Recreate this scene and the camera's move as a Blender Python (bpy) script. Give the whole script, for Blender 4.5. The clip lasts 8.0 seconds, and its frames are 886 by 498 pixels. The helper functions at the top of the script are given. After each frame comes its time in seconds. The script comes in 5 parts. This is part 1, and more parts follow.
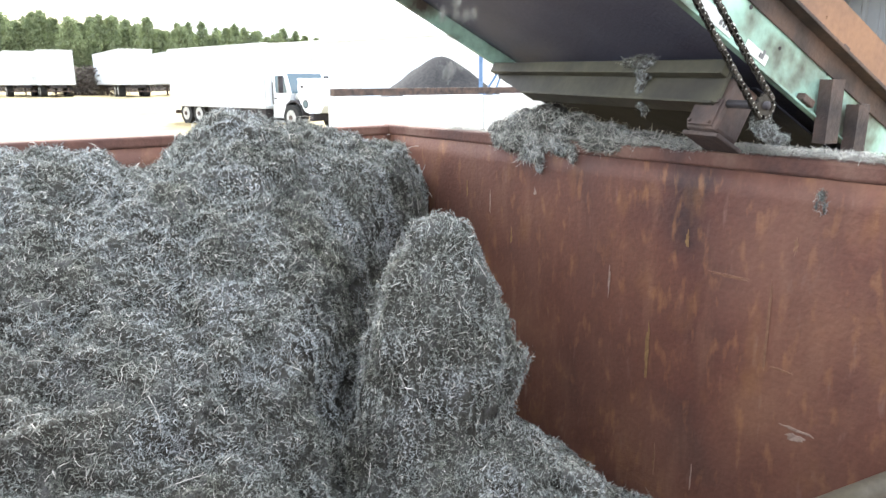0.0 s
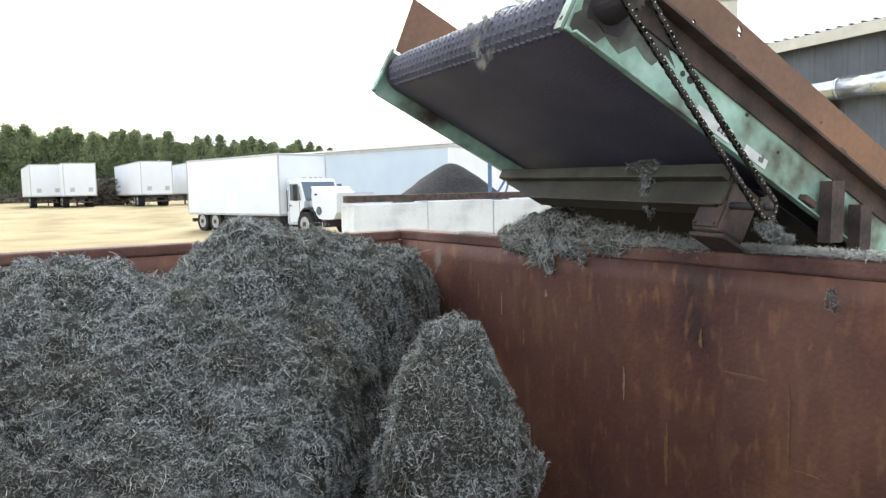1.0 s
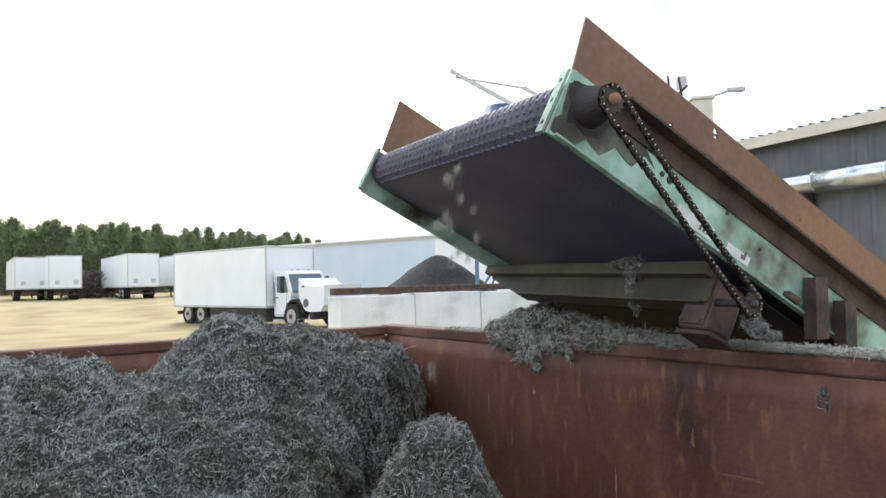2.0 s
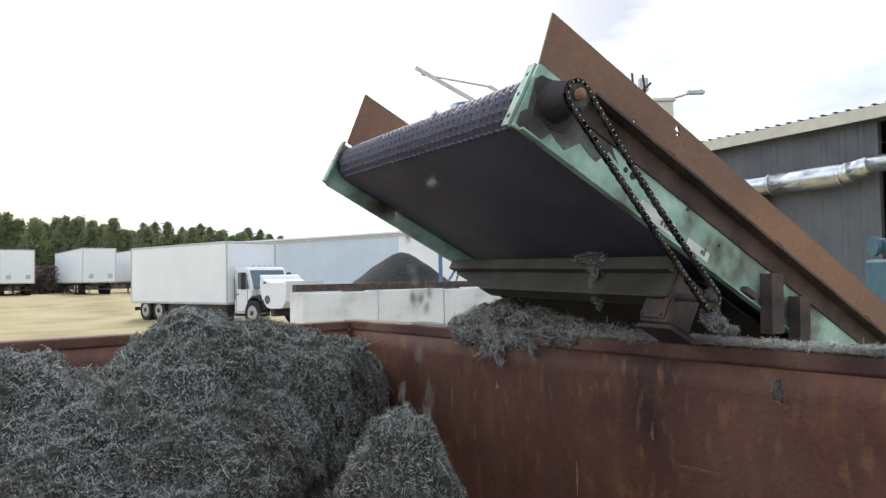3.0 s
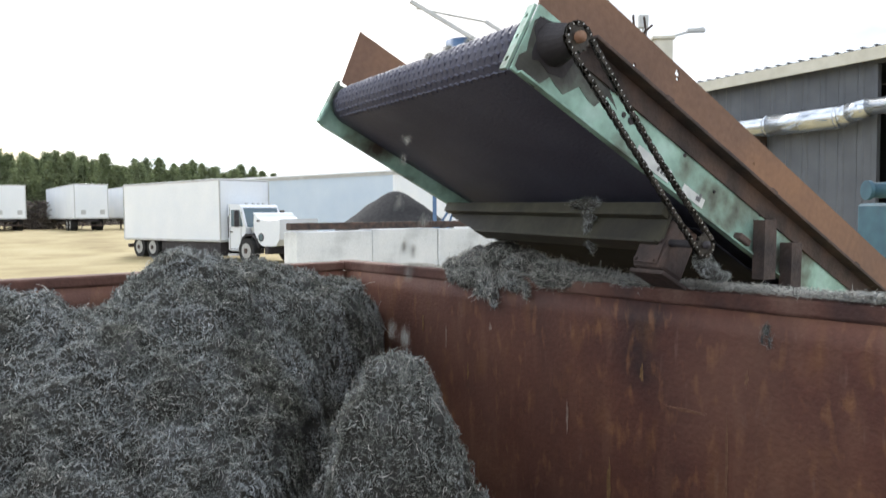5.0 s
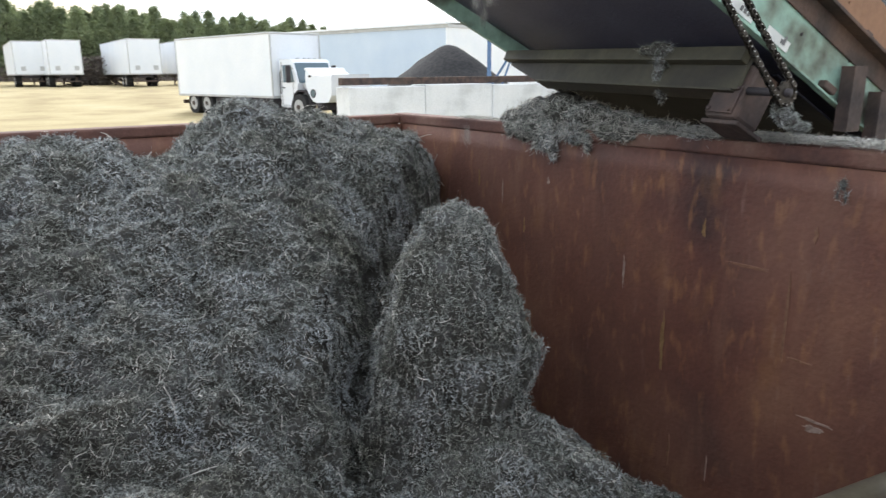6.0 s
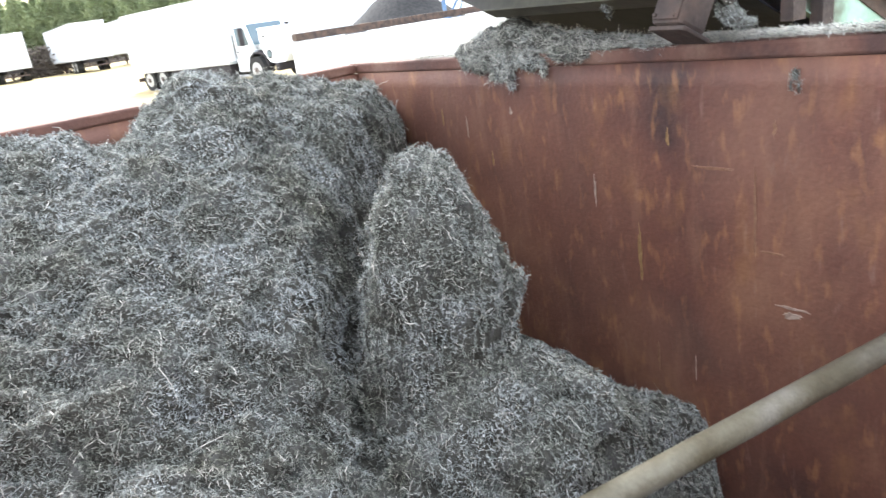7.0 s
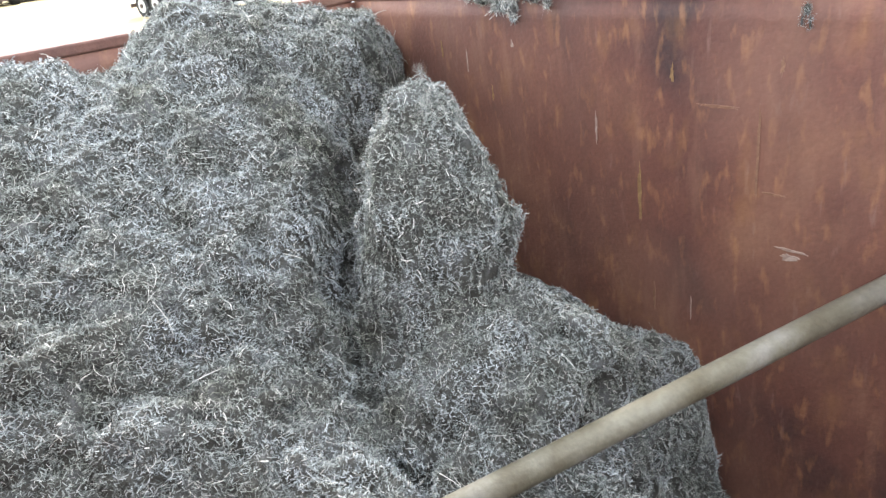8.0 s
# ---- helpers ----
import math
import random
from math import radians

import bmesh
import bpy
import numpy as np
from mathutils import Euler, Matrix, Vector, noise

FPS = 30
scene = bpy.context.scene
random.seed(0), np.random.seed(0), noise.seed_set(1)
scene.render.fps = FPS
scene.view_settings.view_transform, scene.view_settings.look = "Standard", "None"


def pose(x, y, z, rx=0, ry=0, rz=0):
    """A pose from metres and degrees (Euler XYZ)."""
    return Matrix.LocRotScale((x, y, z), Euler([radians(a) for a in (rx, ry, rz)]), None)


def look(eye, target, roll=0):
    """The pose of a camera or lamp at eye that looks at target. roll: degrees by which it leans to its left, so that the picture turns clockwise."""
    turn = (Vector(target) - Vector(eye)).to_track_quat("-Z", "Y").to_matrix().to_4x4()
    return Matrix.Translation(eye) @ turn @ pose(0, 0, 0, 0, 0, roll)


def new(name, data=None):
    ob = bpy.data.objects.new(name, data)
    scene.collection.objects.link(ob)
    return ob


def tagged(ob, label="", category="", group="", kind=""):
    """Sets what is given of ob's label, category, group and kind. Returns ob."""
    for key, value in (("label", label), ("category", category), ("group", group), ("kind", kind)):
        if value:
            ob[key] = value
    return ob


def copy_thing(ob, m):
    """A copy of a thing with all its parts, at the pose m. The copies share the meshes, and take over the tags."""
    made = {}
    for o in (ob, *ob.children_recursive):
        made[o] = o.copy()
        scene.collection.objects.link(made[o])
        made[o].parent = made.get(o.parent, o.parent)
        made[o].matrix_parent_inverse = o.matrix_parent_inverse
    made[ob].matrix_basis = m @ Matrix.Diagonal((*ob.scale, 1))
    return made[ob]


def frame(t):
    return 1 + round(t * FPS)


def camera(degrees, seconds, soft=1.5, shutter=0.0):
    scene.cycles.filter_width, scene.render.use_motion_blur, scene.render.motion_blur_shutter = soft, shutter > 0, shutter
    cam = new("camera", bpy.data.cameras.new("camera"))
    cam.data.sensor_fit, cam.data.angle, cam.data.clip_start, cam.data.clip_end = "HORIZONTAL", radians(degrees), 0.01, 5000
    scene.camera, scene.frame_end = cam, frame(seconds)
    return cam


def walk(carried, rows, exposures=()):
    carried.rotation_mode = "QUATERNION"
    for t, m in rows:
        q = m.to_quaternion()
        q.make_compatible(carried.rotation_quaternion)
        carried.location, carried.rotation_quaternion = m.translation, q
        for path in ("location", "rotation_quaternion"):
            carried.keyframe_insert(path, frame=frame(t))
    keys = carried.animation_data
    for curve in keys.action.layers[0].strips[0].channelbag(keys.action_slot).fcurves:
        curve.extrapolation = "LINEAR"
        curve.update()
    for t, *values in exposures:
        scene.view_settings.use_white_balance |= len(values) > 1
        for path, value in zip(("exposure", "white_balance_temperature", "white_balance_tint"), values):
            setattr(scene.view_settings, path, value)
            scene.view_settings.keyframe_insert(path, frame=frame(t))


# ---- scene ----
cam = camera(64.0, 8.0, 1.4, 0.3)
PATH = [
    (0, (0.055, 0.001, 2.279), (1.183, 1.588, 1.822), -0.37),
    (0.2, (0.050, -0.006, 2.278), (1.195, 1.580, 1.862), -0.13),
    (0.5, (0.044, -0.017, 2.276), (1.205, 1.571, 1.915), -0.47),
    (0.7, (0.042, -0.019, 2.279), (1.217, 1.576, 2.005), -0.50),
    (1, (0.039, -0.021, 2.283), (1.170, 1.620, 2.113), -1.20),
    (1.2, (0.044, -0.023, 2.289), (1.231, 1.579, 2.128), -1.03),
    (1.5, (0.053, -0.025, 2.299), (1.276, 1.552, 2.171), -0.59),
    (1.7, (0.054, -0.020, 2.302), (1.231, 1.596, 2.250), -0.80),
    (2, (0.056, -0.013, 2.306), (1.223, 1.609, 2.391), -1.41),
    (2.2, (0.052, -0.017, 2.303), (1.287, 1.552, 2.412), -1.77),
    (3.3, (0.055, -0.005, 2.290), (1.310, 1.552, 2.332), -0.58),
    (3.5, (0.060, -0.005, 2.312), (1.332, 1.538, 2.316), -0.63),
    (4, (0.059, -0.006, 2.324), (1.330, 1.537, 2.241), -0.53),
    (4.2, (0.052, -0.012, 2.327), (1.298, 1.551, 2.381), -0.58),
    (5.3, (0.043, 0.001, 2.290), (1.282, 1.555, 2.067), -0.20),
    (5.5, (0.040, 0.010, 2.279), (1.235, 1.580, 1.951), -0.45),
    (5.8, (0.044, 0.023, 2.277), (1.228, 1.572, 1.831), -0.07),
    (6, (0.046, 0.032, 2.275), (1.153, 1.625, 1.790), -0.51),
    (6.2, (0.052, 0.023, 2.269), (1.121, 1.643, 1.790), -1.31),
    (6.5, (0.060, 0.009, 2.261), (1.047, 1.663, 1.721), -6.31),
    (6.8, (0.064, -0.005, 2.274), (1.100, 1.588, 1.651), -7.03),
    (7, (0.067, -0.015, 2.282), (1.168, 1.526, 1.639), -8.60),
    (7.2, (0.067, -0.015, 2.282), (1.186, 1.492, 1.591), -8.10),
    (7.5, (0.076, -0.001, 2.265), (1.173, 1.487, 1.502), -7.41),
    (8, (0.083, 0.003, 2.279), (1.130, 1.501, 1.467), -8.06),
]
EXPOSURES = [(0.0, 2.11), (0.3, 1.81), (0.6, 1.48), (1.0, 1.06), (1.2, 0.93), (2.0, 0.76), (3.5, 0.41), (4.0, 0.66), (5.5, 0.8), (6.0, 0.96), (6.5, 1.01), (6.8, 1.71), (7.0, 2.21), (7.5, 2.46), (8.0, 2.51)]
walk(cam, [(t, look(eye, target, roll)) for t, eye, target, roll in PATH], EXPOSURES)

# ---- world and sun ----
SUN_AZ, SUN_EL = 20.0, 38.0     # degrees clockwise from +Y, and above the horizon
world = bpy.data.worlds.new("overcast_sky")
scene.world = world
world.use_nodes = True
wn, wl = world.node_tree.nodes, world.node_tree.links
wn.clear()
w_out, w_bg = wn.new("ShaderNodeOutputWorld"), wn.new("ShaderNodeBackground")
w_sky, w_mix, w_noise, w_ramp = wn.new("ShaderNodeTexSky"), wn.new("ShaderNodeMix"), wn.new("ShaderNodeTexNoise"), wn.new("ShaderNodeValToRGB")
w_co, w_map, w_mul = wn.new("ShaderNodeTexCoord"), wn.new("ShaderNodeMapping"), wn.new("ShaderNodeVectorMath")
w_sky.sky_type, w_sky.sun_disc = "NISHITA", False
w_sky.sun_elevation, w_sky.sun_rotation = radians(SUN_EL), radians(SUN_AZ)
w_sky.dust_density = 3.0
w_mul.operation = "SCALE"
w_mul.inputs["Scale"].default_value = 0.08
w_mix.data_type = "RGBA"
w_mix.inputs[7].default_value = (1.08, 1.15, 1.25, 1)
w_map.inputs["Scale"].default_value = (1.0, 1.0, 3.2)
w_noise.inputs["Scale"].default_value = 2.2
w_noise.inputs["Detail"].default_value = 5
w_ramp.color_ramp.elements[0].position, w_ramp.color_ramp.elements[1].position = 0.36, 0.56
w_ramp.color_ramp.elements[0].color = (0.05, 0.05, 0.05, 1)
wl.new(w_co.outputs["Generated"], w_map.inputs["Vector"])
wl.new(w_map.outputs["Vector"], w_noise.inputs["Vector"])
wl.new(w_noise.outputs["Fac"], w_ramp.inputs["Fac"])
wl.new(w_ramp.outputs["Color"], w_mix.inputs[0])
wl.new(w_sky.outputs["Color"], w_mul.inputs[0])
wl.new(w_mul.outputs["Vector"], w_mix.inputs[6])
wl.new(w_mix.outputs[2], w_bg.inputs["Color"])
w_bg.inputs["Strength"].default_value = 1.0
wl.new(w_bg.outputs["Background"], w_out.inputs["Surface"])

sun = new("sun", bpy.data.lights.new("sun", "SUN"))
sun.data.energy, sun.data.angle, sun.data.color = 1.5, radians(12), (1.0, 0.97, 0.93)
_a, _e = radians(SUN_AZ), radians(SUN_EL)
SUN_AT = Vector((math.sin(_a) * math.cos(_e), math.cos(_a) * math.cos(_e), math.sin(_e)))
sun.matrix_world = look(SUN_AT * 60, (0, 0, 0))


# ---- materials ----
def surface(name, colours, scale=6.0, rough=0.7, metal=0.0, bump=0.3, fine=60.0, stretch=(1, 1, 1), island=0.0, random_object=0.0, detail=6.0, low=0.3, high=0.7, grain=0.5):
    """A surface whose colour wanders between the given ones at a coarse scale and is broken up by a fine grain with relief."""
    m = bpy.data.materials.new(name)
    m.use_nodes = True
    n, l = m.node_tree.nodes, m.node_tree.links
    b = n["Principled BSDF"]
    co, mp = n.new("ShaderNodeTexCoord"), n.new("ShaderNodeMapping")
    mp.inputs["Scale"].default_value = stretch
    l.new(co.outputs["Object"], mp.inputs["Vector"])
    big, small, ramp = n.new("ShaderNodeTexNoise"), n.new("ShaderNodeTexNoise"), n.new("ShaderNodeValToRGB")
    big.inputs["Scale"].default_value, big.inputs["Detail"].default_value = scale, detail
    small.inputs["Scale"].default_value, small.inputs["Detail"].default_value = fine, 4
    l.new(mp.outputs["Vector"], big.inputs["Vector"])
    l.new(mp.outputs["Vector"], small.inputs["Vector"])
    while len(ramp.color_ramp.elements) < len(colours):
        ramp.color_ramp.elements.new(0.5)
    for k, (el, c) in enumerate(zip(ramp.color_ramp.elements, colours)):
        el.position = low + (high - low) * k / max(1, len(colours) - 1)
        el.color = (*c, 1)
    l.new(big.outputs["Fac"], ramp.inputs["Fac"])
    hsv = n.new("ShaderNodeHueSaturation")
    l.new(ramp.outputs["Color"], hsv.inputs["Color"])
    val = n.new("ShaderNodeMath")
    val.operation = "MULTIPLY_ADD"
    l.new(small.outputs["Fac"], val.inputs[0])
    val.inputs[1].default_value, val.inputs[2].default_value = grain, 1.0 - grain / 2
    last = val.outputs[0]
    for wish, kind, socket in ((island, "ShaderNodeNewGeometry", "Random Per Island"), (random_object, "ShaderNodeObjectInfo", "Random")):
        if wish:
            src, add = n.new(kind), n.new("ShaderNodeMath")
            add.operation = "MULTIPLY_ADD"
            l.new(src.outputs[socket], add.inputs[0])
            add.inputs[1].default_value = wish
            off = n.new("ShaderNodeMath")
            off.operation = "ADD"
            off.inputs[1].default_value = -wish / 2
            l.new(last, off.inputs[0])
            l.new(off.outputs[0], add.inputs[2])
            last = add.outputs[0]
    l.new(last, hsv.inputs["Value"])
    l.new(hsv.outputs["Color"], b.inputs["Base Color"])
    b.inputs["Roughness"].default_value, b.inputs["Metallic"].default_value = rough, metal
    if bump:
        bp = n.new("ShaderNodeBump")
        bp.inputs["Strength"].default_value, bp.inputs["Distance"].default_value = bump, 0.01
        l.new(small.outputs["Fac"], bp.inputs["Height"])
        l.new(bp.outputs["Normal"], b.inputs["Normal"])
    return m


def glassy(name, colour, rough=0.05):
    m = bpy.data.materials.new(name)
    m.use_nodes = True
    b = m.node_tree.nodes["Principled BSDF"]
    b.inputs["Base Color"].default_value, b.inputs["Roughness"].default_value = (*colour, 1), rough
    b.inputs["Specular IOR Level"].default_value = 0.8
    return m


def rust_wall(name):
    """Brown rusted sheet steel: blotches, vertical runs, pale scratches."""
    m = surface(name, [(0.052, 0.026, 0.023), (0.118, 0.046, 0.033), (0.150, 0.061, 0.040), (0.20, 0.092, 0.055)], 2.2, 0.62, 0.1, 0.3, 55, grain=0.5)
    n, l = m.node_tree.nodes, m.node_tree.links
    b = n["Principled BSDF"]
    base = b.inputs["Base Color"].links[0].from_socket
    co = n.new("ShaderNodeTexCoord")

    def streak(scale, lo, hi, colour, amount, below):
        mp, nz, rp, mx = n.new("ShaderNodeMapping"), n.new("ShaderNodeTexNoise"), n.new("ShaderNodeMapRange"), n.new("ShaderNodeMix")
        mp.inputs["Scale"].default_value = scale
        nz.inputs["Scale"].default_value, nz.inputs["Detail"].default_value = 1.0, 4
        l.new(co.outputs["Object"], mp.inputs["Vector"])
        l.new(mp.outputs["Vector"], nz.inputs["Vector"])
        rp.inputs["From Min"].default_value, rp.inputs["From Max"].default_value, rp.inputs["To Max"].default_value = lo, hi, amount
        l.new(nz.outputs["Fac"], rp.inputs["Value"])
        mx.data_type = "RGBA"
        mx.inputs[7].default_value = (*colour, 1)
        l.new(rp.outputs["Result"], mx.inputs[0])
        l.new(below, mx.inputs[6])
        return mx.outputs[2]

    c = streak((11, 11, 2.6), 0.56, 0.82, (0.27, 0.14, 0.085), 0.6, base)
    c = streak((24, 24, 6.0), 0.64, 0.78, (0.32, 0.21, 0.16), 0.35, c)
    c = streak((8, 8, 4.0), 0.58, 0.80, (0.27, 0.13, 0.05), 0.55, c)
    c = streak((20, 20, 8.0), 0.57, 0.70, (0.33, 0.16, 0.07), 0.5, c)
    c = streak((3.2, 3.2, 0.9), 0.5, 0.72, (0.06, 0.03, 0.026), 0.35, c)
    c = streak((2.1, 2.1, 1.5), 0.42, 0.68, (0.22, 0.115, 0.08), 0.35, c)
    l.new(c, b.inputs["Base Color"])
    return m


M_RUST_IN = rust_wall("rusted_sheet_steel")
M_RUST_RAIL = surface("rusted_rail", [(0.07, 0.035, 0.03), (0.125, 0.056, 0.041), (0.20, 0.115, 0.085)], 5, 0.75, 0.1, 0.4, 60)
M_RUST_SKIRT = surface("rusted_skirt", [(0.115, 0.068, 0.050), (0.19, 0.108, 0.073), (0.28, 0.150, 0.085)], 1.6, 0.75, 0.05, 0.2, 50)
M_RUST_DARK = surface("dark_rust", [(0.04, 0.032, 0.032), (0.085, 0.062, 0.055), (0.14, 0.09, 0.07)], 9, 0.8, 0.2, 0.4, 70)
M_GREEN = surface("worn_green_paint", [(0.06, 0.045, 0.035), (0.18, 0.24, 0.19), (0.29, 0.46, 0.38), (0.36, 0.56, 0.47), (0.43, 0.62, 0.54)], 6, 0.6, 0.0, 0.3, 40, low=0.32, high=0.72)
M_OLIVE = surface("olive_paint", [(0.025, 0.021, 0.016), (0.046, 0.042, 0.028), (0.075, 0.070, 0.044)], 5, 0.6, 0.0, 0.2, 40)
M_RUBBER = surface("black_rubber", [(0.062, 0.063, 0.098), (0.105, 0.106, 0.15)], 3, 0.6, 0.0, 0.3, 80)
M_BLACK = surface("dark_steel", [(0.024, 0.021, 0.024), (0.052, 0.046, 0.05)], 5, 0.7, 0.2, 0.3, 60)
# near-black with little gloss: the shade under the belt as a colour
M_UNDER_SHADE = surface("underside_shade_black", [(0.006, 0.006, 0.009), (0.016, 0.016, 0.022)], 4, 0.9, 0.0, 0.2, 40)
M_UNDER_SHADE.node_tree.nodes["Principled BSDF"].inputs["Specular IOR Level"].default_value = 0.08
M_OILY = surface("oil_soaked_green_paint", [(0.022, 0.02, 0.018), (0.06, 0.062, 0.052), (0.15, 0.19, 0.155)], 9, 0.5, 0.0, 0.3, 50, low=0.36, high=0.70)
M_CHAIN = surface("oily_chain_steel", [(0.03, 0.026, 0.022), (0.07, 0.06, 0.05)], 30, 0.5, 0.6, 0.2, 120)
M_BRIGHT = surface("bright_pin_steel", [(0.4, 0.4, 0.38), (0.55, 0.55, 0.53)], 30, 0.35, 0.7, 0.0, 120)
M_LABEL = surface("white_sticker", [(0.55, 0.56, 0.55), (0.75, 0.76, 0.74)], 20, 0.5, 0, 0.0, 90, grain=0.12)
M_INK = surface("printed_grey_ink", [(0.12, 0.12, 0.13), (0.18, 0.18, 0.18)], 20, 0.6, 0, 0.0, 90)
# fibre mat's own brown, darkened further as the shade between the strands
M_HEAP = surface("gap_shaded_fibre_mat", [(0.022, 0.020, 0.015), (0.058, 0.055, 0.046), (0.105, 0.105, 0.102)], 11, 0.95, 0, 1.0, 130)
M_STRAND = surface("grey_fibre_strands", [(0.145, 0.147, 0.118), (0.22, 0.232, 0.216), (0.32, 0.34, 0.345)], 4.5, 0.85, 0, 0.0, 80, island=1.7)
M_STRAND_PALE = surface("pale_straw", [(0.48, 0.46, 0.41), (0.62, 0.60, 0.55)], 5, 0.8, 0, 0.0, 80, island=0.6)
M_SAND = surface("sandy_yard", [(0.27, 0.205, 0.095), (0.39, 0.315, 0.16), (0.45, 0.375, 0.21)], 0.35, 0.95, 0, 0.4, 9)
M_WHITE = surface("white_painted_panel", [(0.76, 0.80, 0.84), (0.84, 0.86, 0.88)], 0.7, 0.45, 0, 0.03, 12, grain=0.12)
# white cladding with the blue of its shaded face put into the colour
M_WHITE_SHADED = surface("shaded_white_sheet", [(0.50, 0.60, 0.72), (0.58, 0.67, 0.77)], 0.5, 0.5, 0, 0.05, 12, grain=0.12)
M_TRIM = surface("grey_white_trim", [(0.42, 0.43, 0.43), (0.55, 0.56, 0.56)], 2, 0.4, 0.2, 0.0, 12, grain=0.12)
M_CONC = surface("pale_concrete", [(0.50, 0.52, 0.53), (0.73, 0.755, 0.77), (0.81, 0.825, 0.835)], 1.3, 0.9, 0, 0.3, 26, grain=0.3)
M_COAL = surface("black_mulch", [(0.012, 0.012, 0.014), (0.035, 0.034, 0.035)], 8, 0.95, 0, 1.0, 14)
M_SHED = surface("grey_corrugated_sheet", [(0.10, 0.108, 0.122), (0.135, 0.145, 0.16)], 1.5, 0.55, 0.2, 0.05, 20, grain=0.12)
M_CREAM = surface("cream_eave_trim", [(0.55, 0.53, 0.45), (0.66, 0.64, 0.56)], 3, 0.6, 0, 0.05, 20, grain=0.12)
M_DUCT = surface("galvanised_duct", [(0.58, 0.62, 0.68), (0.72, 0.76, 0.80)], 4, 0.25, 0.9, 0.1, 20, grain=0.12)
M_TEAL = surface("teal_machine_paint", [(0.02, 0.07, 0.105), (0.035, 0.11, 0.15)], 5, 0.5, 0, 0.05, 40, grain=0.12)
M_BLUE = surface("blue_drum_paint", [(0.06, 0.12, 0.25), (0.10, 0.19, 0.34)], 6, 0.5, 0, 0.1, 30)
M_TYRE = surface("tyre_rubber", [(0.012, 0.012, 0.012), (0.03, 0.03, 0.03)], 9, 0.85, 0, 0.3, 50)
M_WHEEL = surface("wheel_steel", [(0.35, 0.35, 0.34), (0.5, 0.5, 0.49)], 8, 0.5, 0.2, 0.1, 30)
M_GLASS = glassy("blue_grey_windscreen", (0.10, 0.15, 0.18), 0.08)
M_PIPE = surface("weathered_pipe", [(0.09, 0.075, 0.045), (0.16, 0.145, 0.105), (0.27, 0.255, 0.225)], 5, 0.6, 0.15, 0.3, 60)
M_BARK = surface("pine_bark", [(0.05, 0.035, 0.025), (0.11, 0.08, 0.06)], 3, 0.9, 0, 0.3, 20)
# leaf greens lifted and cooled: distance haze put into the colour
M_LEAF = surface("haze_lifted_pine_foliage", [(0.13, 0.16, 0.10), (0.20, 0.235, 0.14), (0.27, 0.30, 0.17)], 0.5, 0.9, 0, 0.0, 5, island=0.7)
_n, _l = M_LEAF.node_tree.nodes, M_LEAF.node_tree.links
_tr, _mx = _n.new("ShaderNodeBsdfTranslucent"), _n.new("ShaderNodeMixShader")
_tr.inputs["Color"].default_value = (0.26, 0.32, 0.15, 1)
_mx.inputs[0].default_value = 0.4
_l.new(_n["Principled BSDF"].outputs[0], _mx.inputs[1])
_l.new(_tr.outputs[0], _mx.inputs[2])
_l.new(_mx.outputs[0], _n["Material Output"].inputs["Surface"])
M_BRUSH = surface("dry_brush", [(0.07, 0.06, 0.05), (0.16, 0.13, 0.11)], 2, 0.95, 0, 0.0, 9, island=0.6)


# ---- building helpers ----
def link_bm(name, bm, material, smooth=False):
    me = bpy.data.meshes.new(name)
    bm.to_mesh(me)
    bm.free()
    for mm in material if isinstance(material, (list, tuple)) else (material,):
        me.materials.append(mm)
    if smooth:
        me.polygons.foreach_set("use_smooth", [True] * len(me.polygons))
    return new(name, me)


def part(name, bm, material, parent, label="", smooth=False, m=None):
    ob = link_bm(name, bm, material, smooth)
    ob.parent = parent
    if m is not None:
        ob.matrix_basis = m
    return tagged(ob, label)


def thing(name, m, label, category, group="", kind=""):
    ob = new(name)
    ob.empty_display_size = 0.1
    ob.matrix_basis = m
    return tagged(ob, label, category, group, kind)


def add_box(bm, lo, hi, bevel=0.0, m=None):
    lo, hi = Vector(lo), Vector(hi)
    r = bmesh.ops.create_cube(bm, size=1, matrix=Matrix.LocRotScale((lo + hi) / 2, None, hi - lo))
    vs = r["verts"]
    if bevel:
        es = {e for v in vs for e in v.link_edges}
        r = bmesh.ops.bevel(bm, geom=list(es), offset=bevel, segments=2, affect="EDGES", profile=0.5)
        vs = list({v for f in r["faces"] for v in f.verts} | {v for v in vs if v.is_valid})
    if m is not None:
        bmesh.ops.transform(bm, matrix=m, verts=vs)
    return vs


def box(lo, hi, bevel=0.0, m=None):
    bm = bmesh.new()
    add_box(bm, lo, hi, bevel, m)
    return bm


def add_rod(bm, a, b, r, sides=12, r2=None):
    a, b = Vector(a), Vector(b)
    turn = (b - a).to_track_quat("Z", "Y").to_matrix().to_4x4()
    bmesh.ops.create_cone(bm, cap_ends=True, segments=sides, radius1=r, radius2=r if r2 is None else r2, depth=(b - a).length, matrix=Matrix.Translation((a + b) / 2) @ turn)


def rod(a, b, r, sides=12, r2=None):
    bm = bmesh.new()
    add_rod(bm, a, b, r, sides, r2)
    return bm


